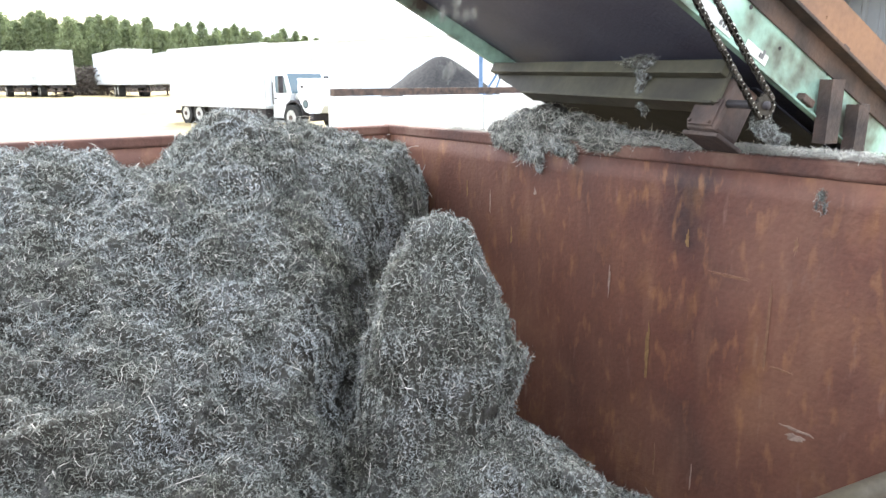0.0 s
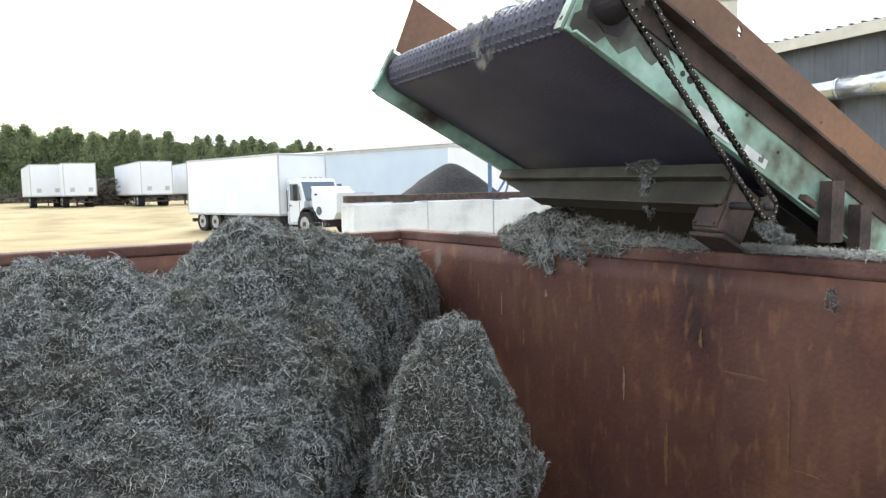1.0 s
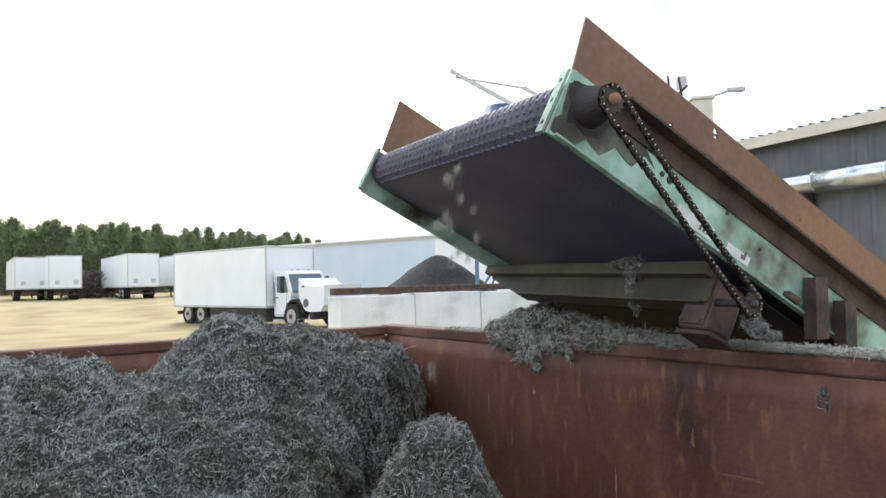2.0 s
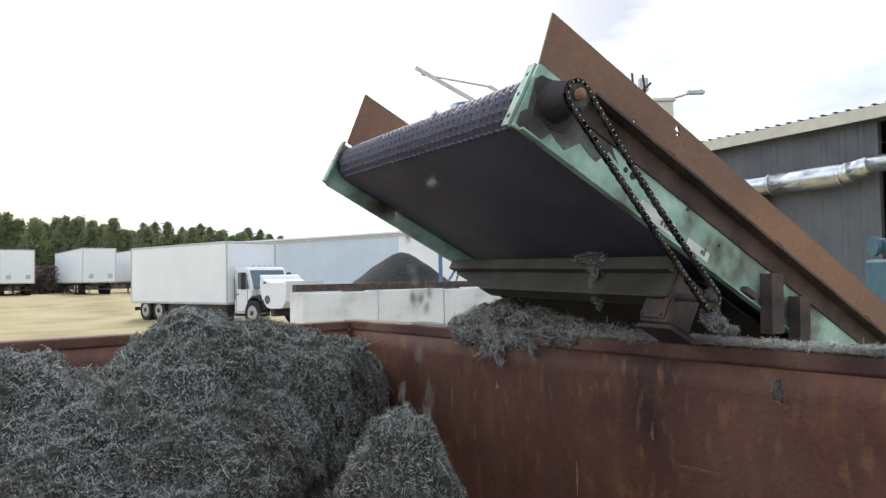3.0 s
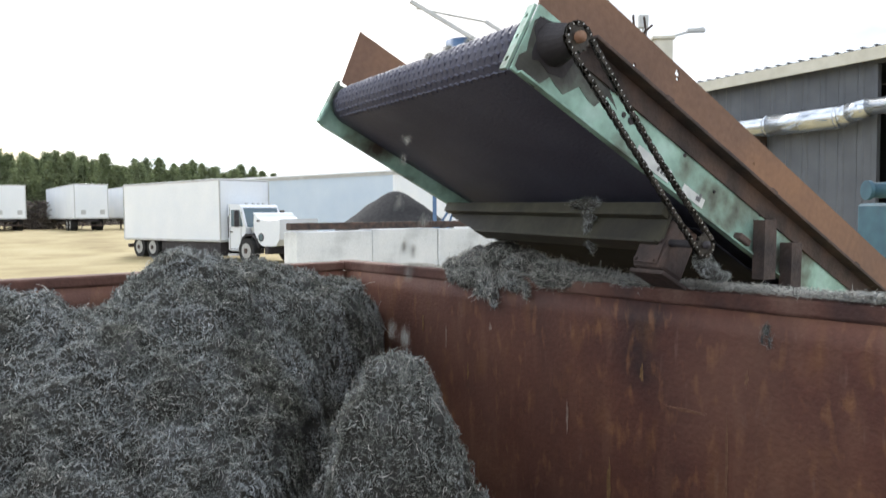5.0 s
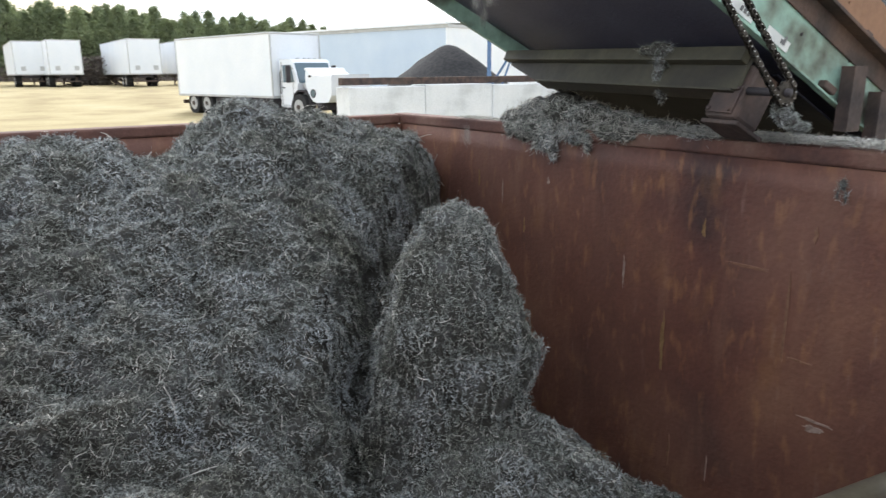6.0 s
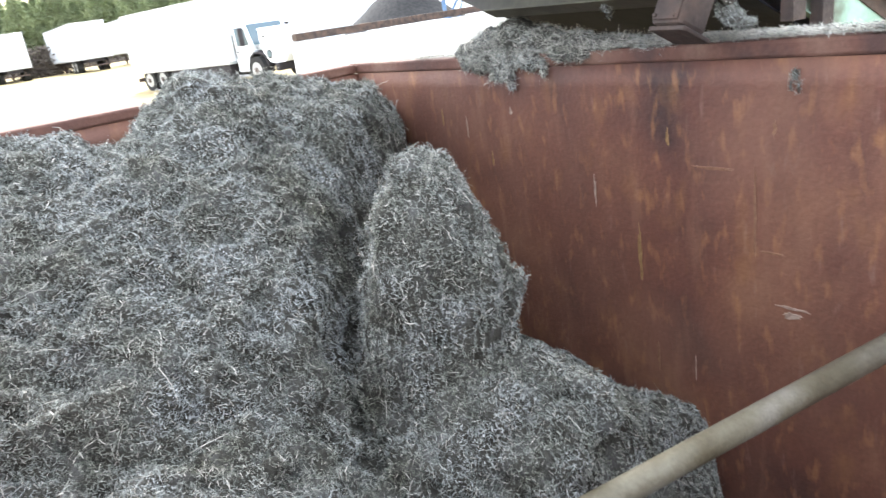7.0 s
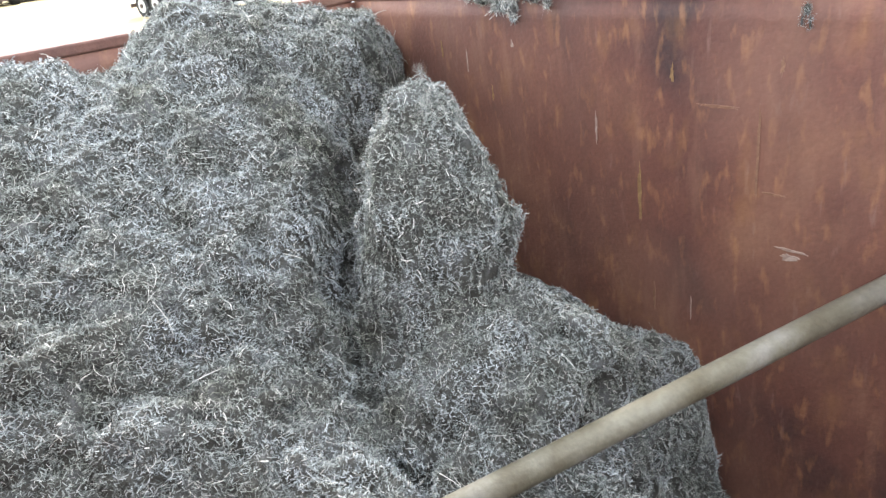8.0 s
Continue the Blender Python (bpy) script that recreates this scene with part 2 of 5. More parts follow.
def prism(points, depth, axis="y"):
    """A sheet cut to the outline of the points (two coordinates each), with a thickness along an axis from 0 to depth."""
    bm = bmesh.new()
    put = {"y": lambda p, d: (p[0], d, p[1]), "x": lambda p, d: (d, p[0], p[1]), "z": lambda p, d: (p[0], p[1], d)}[axis]
    a = [bm.verts.new(put(p, 0)) for p in points]
    b = [bm.verts.new(put(p, depth)) for p in points]
    bm.faces.new(a)
    bm.faces.new(b[::-1])
    for k in range(len(a)):
        bm.faces.new((a[k - 1], b[k - 1], b[k], a[k]))
    bmesh.ops.recalc_face_normals(bm, faces=bm.faces[:])
    return bm


def mesh_from(name, verts, faces, materials, parent=None, index=None, smooth=False):
    me = bpy.data.meshes.new(name)
    me.from_pydata(verts, [], faces)
    for mm in materials:
        me.materials.append(mm)
    if index is not None:
        me.polygons.foreach_set("material_index", index)
    if smooth:
        me.polygons.foreach_set("use_smooth", [True] * len(me.polygons))
    me.update()
    ob = new(name, me)
    ob.parent = parent
    return ob


def fbm(x, y, z=0.0, octaves=4):
    return noise.fractal(Vector((x, y, z)), 1.0, 2.0, octaves)


def smooth_step(a, b, x):
    t = min(1.0, max(0.0, (x - a) / (b - a)))
    return t * t * (3 - 2 * t)


def strands(name, centres, normals, length, width, materials, pale=0.06, rise=0.35, parent=None, seed=3, straight=False):
    """Thousands of short fibres lying on a surface, each a bent ribbon of two joints or one straight bit."""
    rng = np.random.default_rng(seed)
    c, nrm = np.asarray(centres, float), np.asarray(normals, float)
    n = len(c)
    d = rng.normal(size=(n, 3))
    d -= (d * nrm).sum(1)[:, None] * nrm
    d /= np.linalg.norm(d, axis=1)[:, None] + 1e-9
    d += nrm * rng.normal(0.12, rise, size=(n, 1))
    d /= np.linalg.norm(d, axis=1)[:, None]
    bend = rng.normal(size=(n, 3)) * 0.35
    d2 = d + bend
    d2 /= np.linalg.norm(d2, axis=1)[:, None]
    side = np.cross(d, nrm + rng.normal(size=(n, 3)) * 0.5)
    side /= np.linalg.norm(side, axis=1)[:, None] + 1e-9
    ln = (length * rng.lognormal(0, 0.34 if straight else 0.45, size=n))[:, None]
    is_pale = rng.random(n) < pale
    wd = (width * rng.uniform(0.6, 1.4, size=n) * np.where(is_pale, 0.8, 1.0))[:, None]
    ln = ln * np.where(is_pale, 1.3, 1.0)[:, None]
    mid = c + nrm * (rng.uniform(0.0, 0.013, size=(n, 1)) if straight else 0.006)
    p0, p1, p2 = mid - d * ln * 0.5, mid, mid + d2 * ln * 0.5
    if straight:
        p2 = mid + d * ln * 0.5
        v = np.stack([p0 - side * wd * 0.4, p0 + side * wd * 0.4, p2 + side * wd * 0.4, p2 - side * wd * 0.4], 1).reshape(-1, 3)
    else:
        v = np.stack([p0 - side * wd * 0.3, p0 + side * wd * 0.3, p1 - side * wd * 0.5, p1 + side * wd * 0.5, p2 - side * wd * 0.2, p2 + side * wd * 0.2], 1).reshape(-1, 3)
    base = (np.arange(n) * 6)[:, None]
    f = np.arange(n * 4).reshape(-1, 4) if straight else np.concatenate([base + np.array([[0, 1, 3, 2]]), base + np.array([[2, 3, 5, 4]])], 1).reshape(-1, 4)
    me = bpy.data.meshes.new(name)
    me.vertices.add(len(v))
    me.vertices.foreach_set("co", v.ravel())
    me.loops.add(f.size)
    me.loops.foreach_set("vertex_index", f.ravel().astype(np.int32))
    me.polygons.add(len(f))
    me.polygons.foreach_set("loop_start", np.arange(0, f.size, 4, dtype=np.int32))
    me.polygons.foreach_set("loop_total", np.full(len(f), 4, dtype=np.int32))
    for mm in materials:
        me.materials.append(mm)
    me.polygons.foreach_set("material_index", np.repeat(is_pale.astype(np.int32), 1 if straight else 2))
    me.update(calc_edges=True)
    ob = new(name, me)
    ob.parent = parent
    return ob


def curls(name, centres, normals, length, width, materials, pale, parent, seed):
    """Longer fibres of four joints each, which rise from a surface and curl back on it."""
    rng = np.random.default_rng(seed)
    c, nrm = np.asarray(centres, float), np.asarray(normals, float)
    n = len(c)
    d = rng.normal(size=(n, 3))
    d -= (d * nrm).sum(1)[:, None] * nrm
    d /= np.linalg.norm(d, axis=1)[:, None] + 1e-9
    side = np.cross(d, nrm)
    ln = length * rng.lognormal(0, 0.4, size=(n, 1)) / 4
    up, swing = rng.uniform(0.1, 0.7, size=(n, 1)), rng.normal(0, 0.55, size=(n, 1))
    pts, at, turn = [c], c, np.zeros((n, 1))
    for k in range(4):
        way = d * np.cos(turn) + side * np.sin(turn) + nrm * up * (1.0, 0.5, -0.2, -0.9)[k]
        at = at + way * ln
        pts.append(at)
        turn = turn + swing
    flat = side * 0.6 + nrm * rng.normal(0, 0.7, size=(n, 1))
    flat /= np.linalg.norm(flat, axis=1)[:, None]
    is_pale = rng.random(n) < pale
    half = width / 2 * rng.uniform(0.6, 1.3, size=(n, 1))
    v = np.stack([q + sgn * flat * half for q in pts for sgn in (-1, 1)], 1).reshape(-1, 3)
    f = ((np.arange(n) * 10)[:, None, None] + np.array([[2 * k, 2 * k + 1, 2 * k + 3, 2 * k + 2] for k in range(4)])[None]).reshape(-1, 4)
    me = bpy.data.meshes.new(name)
    me.vertices.add(len(v))
    me.vertices.foreach_set("co", v.ravel())
    me.loops.add(f.size)
    me.loops.foreach_set("vertex_index", f.ravel().astype(np.int32))
    me.polygons.add(len(f))
    me.polygons.foreach_set("loop_start", np.arange(0, f.size, 4, dtype=np.int32))
    me.polygons.foreach_set("loop_total", np.full(len(f), 4, dtype=np.int32))
    for mm in materials:
        me.materials.append(mm)
    me.polygons.foreach_set("material_index", np.repeat(is_pale.astype(np.int32), 4))
    me.update(calc_edges=True)
    ob = new(name, me)
    ob.parent = parent
    return ob


# The view's middle direction over the yard: places far off are given as (right, ahead) of it.
YAW = radians(39.7)


def yard(right, ahead, z=0.0):
    return Vector((0.05 + right * math.cos(YAW) + ahead * math.sin(YAW), -right * math.sin(YAW) + ahead * math.cos(YAW), z))


def ground_z(x, y):
    d = math.hypot(x, y)
    z = -0.45 + 0.45 * smooth_step(5, 13, d) + 0.45 * smooth_step(13, 30, d) + 0.85 * smooth_step(33, 62, d) + 0.4 * smooth_step(66, 130, d)
    return z + 0.03 * fbm(x * 0.2, y * 0.2) * smooth_step(4, 12, d)


# ---- ground ----
def build_ground():
    rings = [0, 2, 4, 6, 8, 10, 12, 14, 16, 18, 20, 22, 24, 26, 28, 30, 33, 36, 40, 45, 50, 56, 62, 68, 76, 86, 100, 120, 150, 250, 500, 1500, 4000]
    n, verts, faces = 128, [(0, 0, -0.45)], []
    for r in rings[1:]:
        for k in range(n):
            a = 2 * math.pi * k / n
            x, y = r * math.sin(a), r * math.cos(a)
            verts.append((x, y, ground_z(x, y)))
    for k in range(n):
        faces.append((0, 1 + (k + 1) % n, 1 + k))
    for i in range(len(rings) - 2):
        for k in range(n):
            a, b = 1 + i * n + k, 1 + i * n + (k + 1) % n
            faces.append((a, b, b + n, a + n))
    ob = mesh_from("ground", verts, faces, [M_SAND], smooth=True)
    tagged(ob, "dry beige sandy yard with tyre marks", "ground", kind="structure")


build_ground()

# ---- the open-top container ----
X0, X1, Y0, Y1, RIM, FLOOR = -0.25, 2.35, -2.9, 3.78, 2.03, -0.22


def wall_sheet(a, b, out, z0, z1, seed):
    """A steel sheet from a to b with slow dents, as a closed plate 8 mm thick; out is the way to its back."""
    a, b, out = Vector(a), Vector(b), Vector(out)
    nu, nv = max(2, int((b - a).length / 0.06)), 24
    bm = bmesh.new()
    grid = []
    for i in range(nu + 1):
        col = []
        for j in range(nv + 1):
            p = a.lerp(b, i / nu)
            z = z0 + (z1 - z0) * j / nv
            s = (p - a).length
            edge = min(1, (z1 - z) / 0.25, (z - z0) / 0.25, s / 0.3, ((b - a).length - s) / 0.3)
            dent = 0.006 * (0.4 + fbm(s * 1.1 + seed, z * 1.4, seed, 3)) * max(0, edge)
            q = p + out * (0.001 + max(0.0, dent))
            col.append(bm.verts.new((q.x, q.y, z)))
        grid.append(col)
    back = [[bm.verts.new(v.co + out * 0.008) for v in col] for col in grid]
    for i in range(nu):
        for j in range(nv):
            bm.faces.new((grid[i][j], grid[i + 1][j], grid[i + 1][j + 1], grid[i][j + 1]))
            bm.faces.new((back[i][j], back[i][j + 1], back[i + 1][j + 1], back[i + 1][j]))
    for i in range(nu):
        bm.faces.new((grid[i][0], back[i][0], back[i + 1][0], grid[i + 1][0]))
        bm.faces.new((grid[i][nv], grid[i + 1][nv], back[i + 1][nv], back[i][nv]))
    for i in (0, nu):
        for j in range(nv):
            bm.faces.new((grid[i][j], grid[i][j + 1], back[i][j + 1], back[i][j]))
    bmesh.ops.recalc_face_normals(bm, faces=bm.faces[:])
    return bm


def build_container():
    c = thing("roll_off_container", pose(0, 0, 0), "rust-brown open-top steel waste container, dented and scratched", "container")
    lo, hi = FLOOR, RIM - 0.06
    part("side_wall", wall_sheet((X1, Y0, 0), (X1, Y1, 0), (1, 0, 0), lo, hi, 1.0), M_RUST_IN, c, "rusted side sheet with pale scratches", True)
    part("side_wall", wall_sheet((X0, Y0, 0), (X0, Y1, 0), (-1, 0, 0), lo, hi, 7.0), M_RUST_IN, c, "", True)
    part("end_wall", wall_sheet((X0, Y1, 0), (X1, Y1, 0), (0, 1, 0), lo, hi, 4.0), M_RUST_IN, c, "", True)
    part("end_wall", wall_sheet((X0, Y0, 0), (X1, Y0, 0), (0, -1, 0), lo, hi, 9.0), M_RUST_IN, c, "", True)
    part("floor_plate", box((X0 - 0.02, Y0 - 0.02, FLOOR - 0.03), (X1 + 0.02, Y1 + 0.02, FLOOR)), M_RUST_DARK, c)
    e = 0.1
    for name, a, b in (("side_rail", (X1 - 0.003, Y0 - e, hi), (X1 + e, Y1 + e, RIM)), ("side_rail", (X0 - e, Y0 - e, hi), (X0 + 0.008, Y1 + e, RIM)),
                       ("end_rail", (X0 + 0.012, Y1 - 0.006, hi), (X1 - 0.012, Y1 + e - 0.003, RIM - 0.003)), ("end_rail", (X0 + 0.012, Y0 - e + 0.003, hi), (X1 - 0.012, Y0 + 0.006, RIM - 0.003))):
        part(name, box(a, b, 0.012), M_RUST_RAIL, c, "box-section top rail")
    for y in [Y0 + 0.05 + k * 0.55 for k in range(13)]:
        for x in (X1 + 0.02, X0 - 0.09):
            part("rib", box((x, y, FLOOR), (x + 0.07, y + 0.09, hi - 0.003), 0.006), M_RUST_RAIL, c)
    for x in (X0 + 0.2, X1 - 0.4):
        part("skid_beam", box((x, Y0, -0.40), (x + 0.16, Y1, FLOOR - 0.034), 0.006), M_RUST_DARK, c)
    for x in (X0 + 0.28, X1 - 0.32):
        for y in (Y0 + 0.4, Y1 - 0.4):
            part("roller", rod((x - 0.1, y, -0.36), (x + 0.1, y, -0.36), 0.09, 20), M_RUST_DARK, c)
    return c


box_container = build_container()


def build_scrapes():
    """Scraped paint and pale rubbed marks on the inner face of the side wall: (y, z, length along y, height, colour)."""
    rng = random.Random(6)
    marks = ((1.77, 1.19, 0.02, 0.30, 0), (1.99, 1.44, 0.012, 0.14, 1), (1.42, 1.585, 0.18, 0.014, 2), (1.615, 1.69, 0.018, 0.08, 0), (1.265, 1.42, 0.012, 0.34, 2),
             (1.12, 1.10, 0.14, 0.012, 1), (1.13, 1.07, 0.08, 0.03, 1), (1.52, 0.73, 0.006, 0.12, 1), (3.0, 1.73, 0.014, 0.10, 0), (2.805, 1.68, 0.007, 0.12, 1),
             (2.635, 1.525, 0.012, 0.09, 0), (1.70, 0.72, 0.014, 0.16, 2), (2.47, 1.77, 0.02, 0.04, 1), (1.20, 1.295, 0.10, 0.01, 2), (1.195, 1.74, 0.016, 0.06, 2))
    paints = (surface("yellow_ochre_scrape", [(0.17, 0.095, 0.04), (0.26, 0.155, 0.065)], 30, 0.8, 0, 0.2, 90), surface("pale_rubbed_scratch", [(0.20, 0.13, 0.10), (0.38, 0.29, 0.24)], 30, 0.7, 0, 0.2, 90),
              surface("light_rust_run", [(0.15, 0.075, 0.045), (0.23, 0.12, 0.07)], 30, 0.8, 0, 0.2, 90))
    for y, z, ly, lz, kind in marks:
        pts, n = [], 18
        for k in range(n):
            a = 2 * math.pi * k / n
            f = 0.5 * rng.uniform(0.45, 1.15)
            pts.append((ly * f * math.cos(a), lz * f * math.sin(a)))
        part("scrape", prism(pts, 0.0025, "x"), paints[kind], box_container, m=pose(X1 - 0.0035, y, z))


build_scrapes()


# ---- the heap of shredded fibre in it ----
CONE = (1.405, 1.885)


CONE_R = (0.0, 0.05, 0.10, 0.13, 0.15, 0.18, 0.215, 0.245, 0.262, 0.32, 0.38, 1.2, 6.0)
CONE_GENTLE = (1.87, 1.86, 1.82, 1.775, 1.74, 1.68, 1.60, 1.49, 1.41, 1.20, 0.95, 0.1, -1.0)
CONE_STEEP = (1.87, 1.86, 1.80, 1.73, 1.64, 1.54, 1.44, 1.32, 1.0, 0.6, 0.3, -0.3, -1.0)


def undercut(p):
    """Draws the foot of the cone's steep side in beneath its bulge."""
    d = p[:, :, :2] - np.array(CONE)
    r = np.linalg.norm(d, axis=2) + 1e-6
    face = np.clip((np.cos(np.arctan2(d[:, :, 1], d[:, :, 0]) + 0.61) - 0.35) / 0.5, 0, 1)
    low = np.clip((1.27 - p[:, :, 2]) / 0.10, 0, 1)
    near = np.clip((0.52 - r) / 0.16, 0, 1) * np.clip((r - 0.2) / 0.05, 0, 1)
    p[:, :, :2] -= d / r[:, :, None] * (0.075 * face * low * near)[:, :, None]
    return p


def heap_z(x, y):
    # main bank, rising away from the near side, with a steep face towards the side wall
    main = 0.80 + 0.20 * smooth_step(1.1, 1.5, y) + 0.71 * max(0.0, y - 1.45)
    top = 1.945 - 0.05 * smooth_step(3.0, 3.7, y)
    main = top - 0.5 * math.log(1 + math.exp((top - main) * 9)) / 9 * 2
    main += 0.19 * math.exp(-(((x - 1.10) / 0.30) ** 2 + ((y - 3.1) / 0.42) ** 2))
    main += 0.10 * math.exp(-(((x - 1.72) / 0.30) ** 2 + ((y - 3.3) / 0.35) ** 2))
    main += 0.07 * math.exp(-(((x - 0.36) / 0.26) ** 2 + ((y - 3.2) / 0.4) ** 2))
    main -= 0.12 * math.exp(-(((x - 0.80) / 0.13) ** 2 + ((y - 3.5) / 0.5) ** 2))
    main -= 0.14 * smooth_step(1.9, 2.35, x)
    main += 0.05 * math.sin(x * 5.1 + 1.0) * math.sin(y * 4.3)
    edge = 0.85 - (2.0 - y) * 0.3 if y < 2.0 else 0.85 + (y - 2.0) * 1.12
    edge += 0.06 * smooth_step(1.8, 2.2, y) * (1 - 1.5 * smooth_step(2.4, 2.9, y)) + 0.05 * math.sin(y * 7.0) - 0.06 * math.exp(-((y - 2.1) / 0.6) ** 2)
    drop = smooth_step(edge - 0.06, edge + 0.27, x)
    low = 0.96 - 0.31 * max(0.0, x - 1.0)
    low += 0.04 * math.sin(x * 6 + y * 5)
    low -= 0.20 * math.exp(-(((x - 1.0 - 0.35 * (y - 2.0)) / 0.15) ** 2 + ((y - 2.05) / 0.45) ** 2))
    low -= 1.0 * smooth_step(1.56, 1.2, y + 0.10 * (2.35 - x)) * smooth_step(1.3, 1.9, x)
    low -= 0.30 * math.exp(-(((x - 0.97) / 0.09) ** 2 + ((y - 1.55) / 0.13) ** 2))
    low -= 0.22 * smooth_step(1.5, 1.15, y)
    z = main * (1 - drop) + min(low, main) * drop
    a = math.atan2(y - CONE[1], x - CONE[0])
    r = math.hypot(x - CONE[0], y - CONE[1])
    r *= 1 + 0.04 * math.sin(3 * a + 0.5)
    r += 0.03 * fbm(x * 7, y * 7, 9.0, 2) * smooth_step(0.05, 0.2, r)
    k = smooth_step(-0.5, 0.7, math.cos(a + 0.61))
    cone = (1 - k) * float(np.interp(r, CONE_R, CONE_GENTLE)) + k * float(np.interp(r, CONE_R, CONE_STEEP))
    front = smooth_step(0.1, 0.85, math.cos(a + 1.7)) * (1 - smooth_step(0.5, 0.75, r))
    foot = 1.22 - 0.85 * max(0.0, r - 0.24) + 0.03 * fbm(x * 5, y * 5, 4.0, 2)
    z = max(z, cone, z + (foot - z) * front)
    # two pits where the bank meets the foot
    z -= 0.22 * math.exp(-(((x - 0.86) / 0.07) ** 2 + ((y - 1.47) / 0.12) ** 2))
    return z - 0.16 * math.exp(-(((x - 0.79) / 0.10) ** 2 + ((y - 1.84) / 0.07) ** 2))


def heap_full(x, y):
    z = heap_z(x, y) + 0.06 * fbm(x * 2.6, y * 2.6, 2.0, 3)
    return min(z, RIM - 0.03) if (x < X0 + 0.04 or x > X1 - 0.03 or y > Y1 - 0.05) else z


def skin_normals(p):
    """Normals of a grid of points, row by row."""
    n = np.cross(np.gradient(p, axis=1), np.gradient(p, axis=0))
    return n / (np.linalg.norm(n, axis=2)[:, :, None] + 1e-9)


def lumps(p, n):
    """Pushes a grid of points out and in along its normals: clods a hand wide, then fist-sized ones."""
    out = p.copy()
    for j in range(p.shape[0]):
        for i in range(p.shape[1]):
            x, y, z = p[j, i]
            if y < 0.6:
                continue
            edge = min(1.0, (x - X0) / 0.08, (X1 - x) / 0.08, (Y1 - y) / 0.08)
            q = Vector((x, y, z))
            big = abs(noise.fractal(q * 3.6 + Vector((3, 1, 7)), 1.0, 2.0, 2))
            mid = abs(noise.fractal(q * 8.5, 1.0, 2.0, 2))
            fine = noise.fractal(q * 24.0, 1.0, 2.0, 2)
            calm = 0.45 + 0.55 * smooth_step(0.28, 0.5, math.hypot(x - CONE[0], y - CONE[1]))
            pits = noise.fractal(q * 14.0 + Vector((9, 4, 2)), 1.0, 2.0, 2)
            push = (0.020 - 0.085 * big) * calm + (0.016 - 0.07 * mid) * (0.3 + 0.7 * calm) + 0.022 * pits + 0.020 * fine
            out[j, i] += n[j, i] * max(-0.09, push) * max(0.0, edge)
    return out


def build_heap():
    step = 0.0125
    nx, ny = int((X1 - X0) / step), int((Y1 - (-1.2)) / step)
    xs = [X0 + 0.004 + (X1 - X0 - 0.008) * i / nx for i in range(nx + 1)]
    ys = [-1.2 + (Y1 - 0.004 + 1.2) * j / ny for j in range(ny + 1)]
    w = nx + 1
    p = np.array([[(x, y, heap_full(x, y)) for x in xs] for y in ys])
    p = undercut(lumps(p, skin_normals(p)))
    nrm = skin_normals(p)
    faces = [(j * w + i, j * w + i + 1, (j + 1) * w + i + 1, (j + 1) * w + i) for j in range(ny) for i in range(nx)]
    verts = [tuple(v) for v in p.reshape(-1, 3)]
    ring = [i for i in range(w)] + [j * w + nx for j in range(1, ny + 1)] + [ny * w + i for i in range(nx - 1, -1, -1)] + [j * w for j in range(ny - 1, 0, -1)]
    first = len(verts)
    verts += [(verts[k][0], verts[k][1], FLOOR + 0.002) for k in ring]
    n = len(ring)
    faces += [(ring[k], first + k, first + (k + 1) % n, ring[(k + 1) % n]) for k in range(n)]
    faces.append([first + k for k in range(n)])
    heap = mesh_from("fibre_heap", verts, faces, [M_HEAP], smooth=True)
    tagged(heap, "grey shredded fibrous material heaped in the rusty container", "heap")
    # the loose fibres on its skin, as dense as the slope asks
    rng = np.random.default_rng(11)
    du, dv = np.gradient(p, axis=1), np.gradient(p, axis=0)
    area = np.linalg.norm(np.cross(du, dv), axis=2)
    area[np.array(ys) < 0.7, :] *= 0.12
    n = 520000
    pick = rng.choice(area.size, size=n, p=area.ravel() / area.sum())
    j, i = np.divmod(pick, w)
    c = p[j, i] + du[j, i] * rng.uniform(-0.5, 0.5, (n, 1)) + dv[j, i] * rng.uniform(-0.5, 0.5, (n, 1))
    c[:, 0] = np.clip(c[:, 0], X0 + 0.02, X1 - 0.02)
    c[:, 1] = np.clip(c[:, 1], -1.15, Y1 - 0.02)
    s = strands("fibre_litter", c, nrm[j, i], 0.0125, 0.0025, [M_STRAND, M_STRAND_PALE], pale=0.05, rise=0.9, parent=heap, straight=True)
    tagged(s, "loose grey and pale fibres", kind="stuff")
    # wiry curled fibres standing off the skin
    for name, n, long, wide, mats, pale, seed, text in (("curled_fibre", 48000, 0.025, 0.0017, [M_STRAND, M_STRAND_PALE], 0.30, 15, "wiry curled grey fibres"), ("pale_stem", 700, 0.060, 0.0019, [M_STRAND_PALE, M_STRAND_PALE], 0.0, 5, "long pale dry stems")):
        pick = rng.choice(area.size, size=n, p=area.ravel() / area.sum())
        j, i = np.divmod(pick, w)
        s = curls(name, p[j, i] + nrm[j, i] * 0.004, nrm[j, i], long, wide, mats, pale, heap, seed)
        tagged(s, text, kind="stuff")


build_heap()


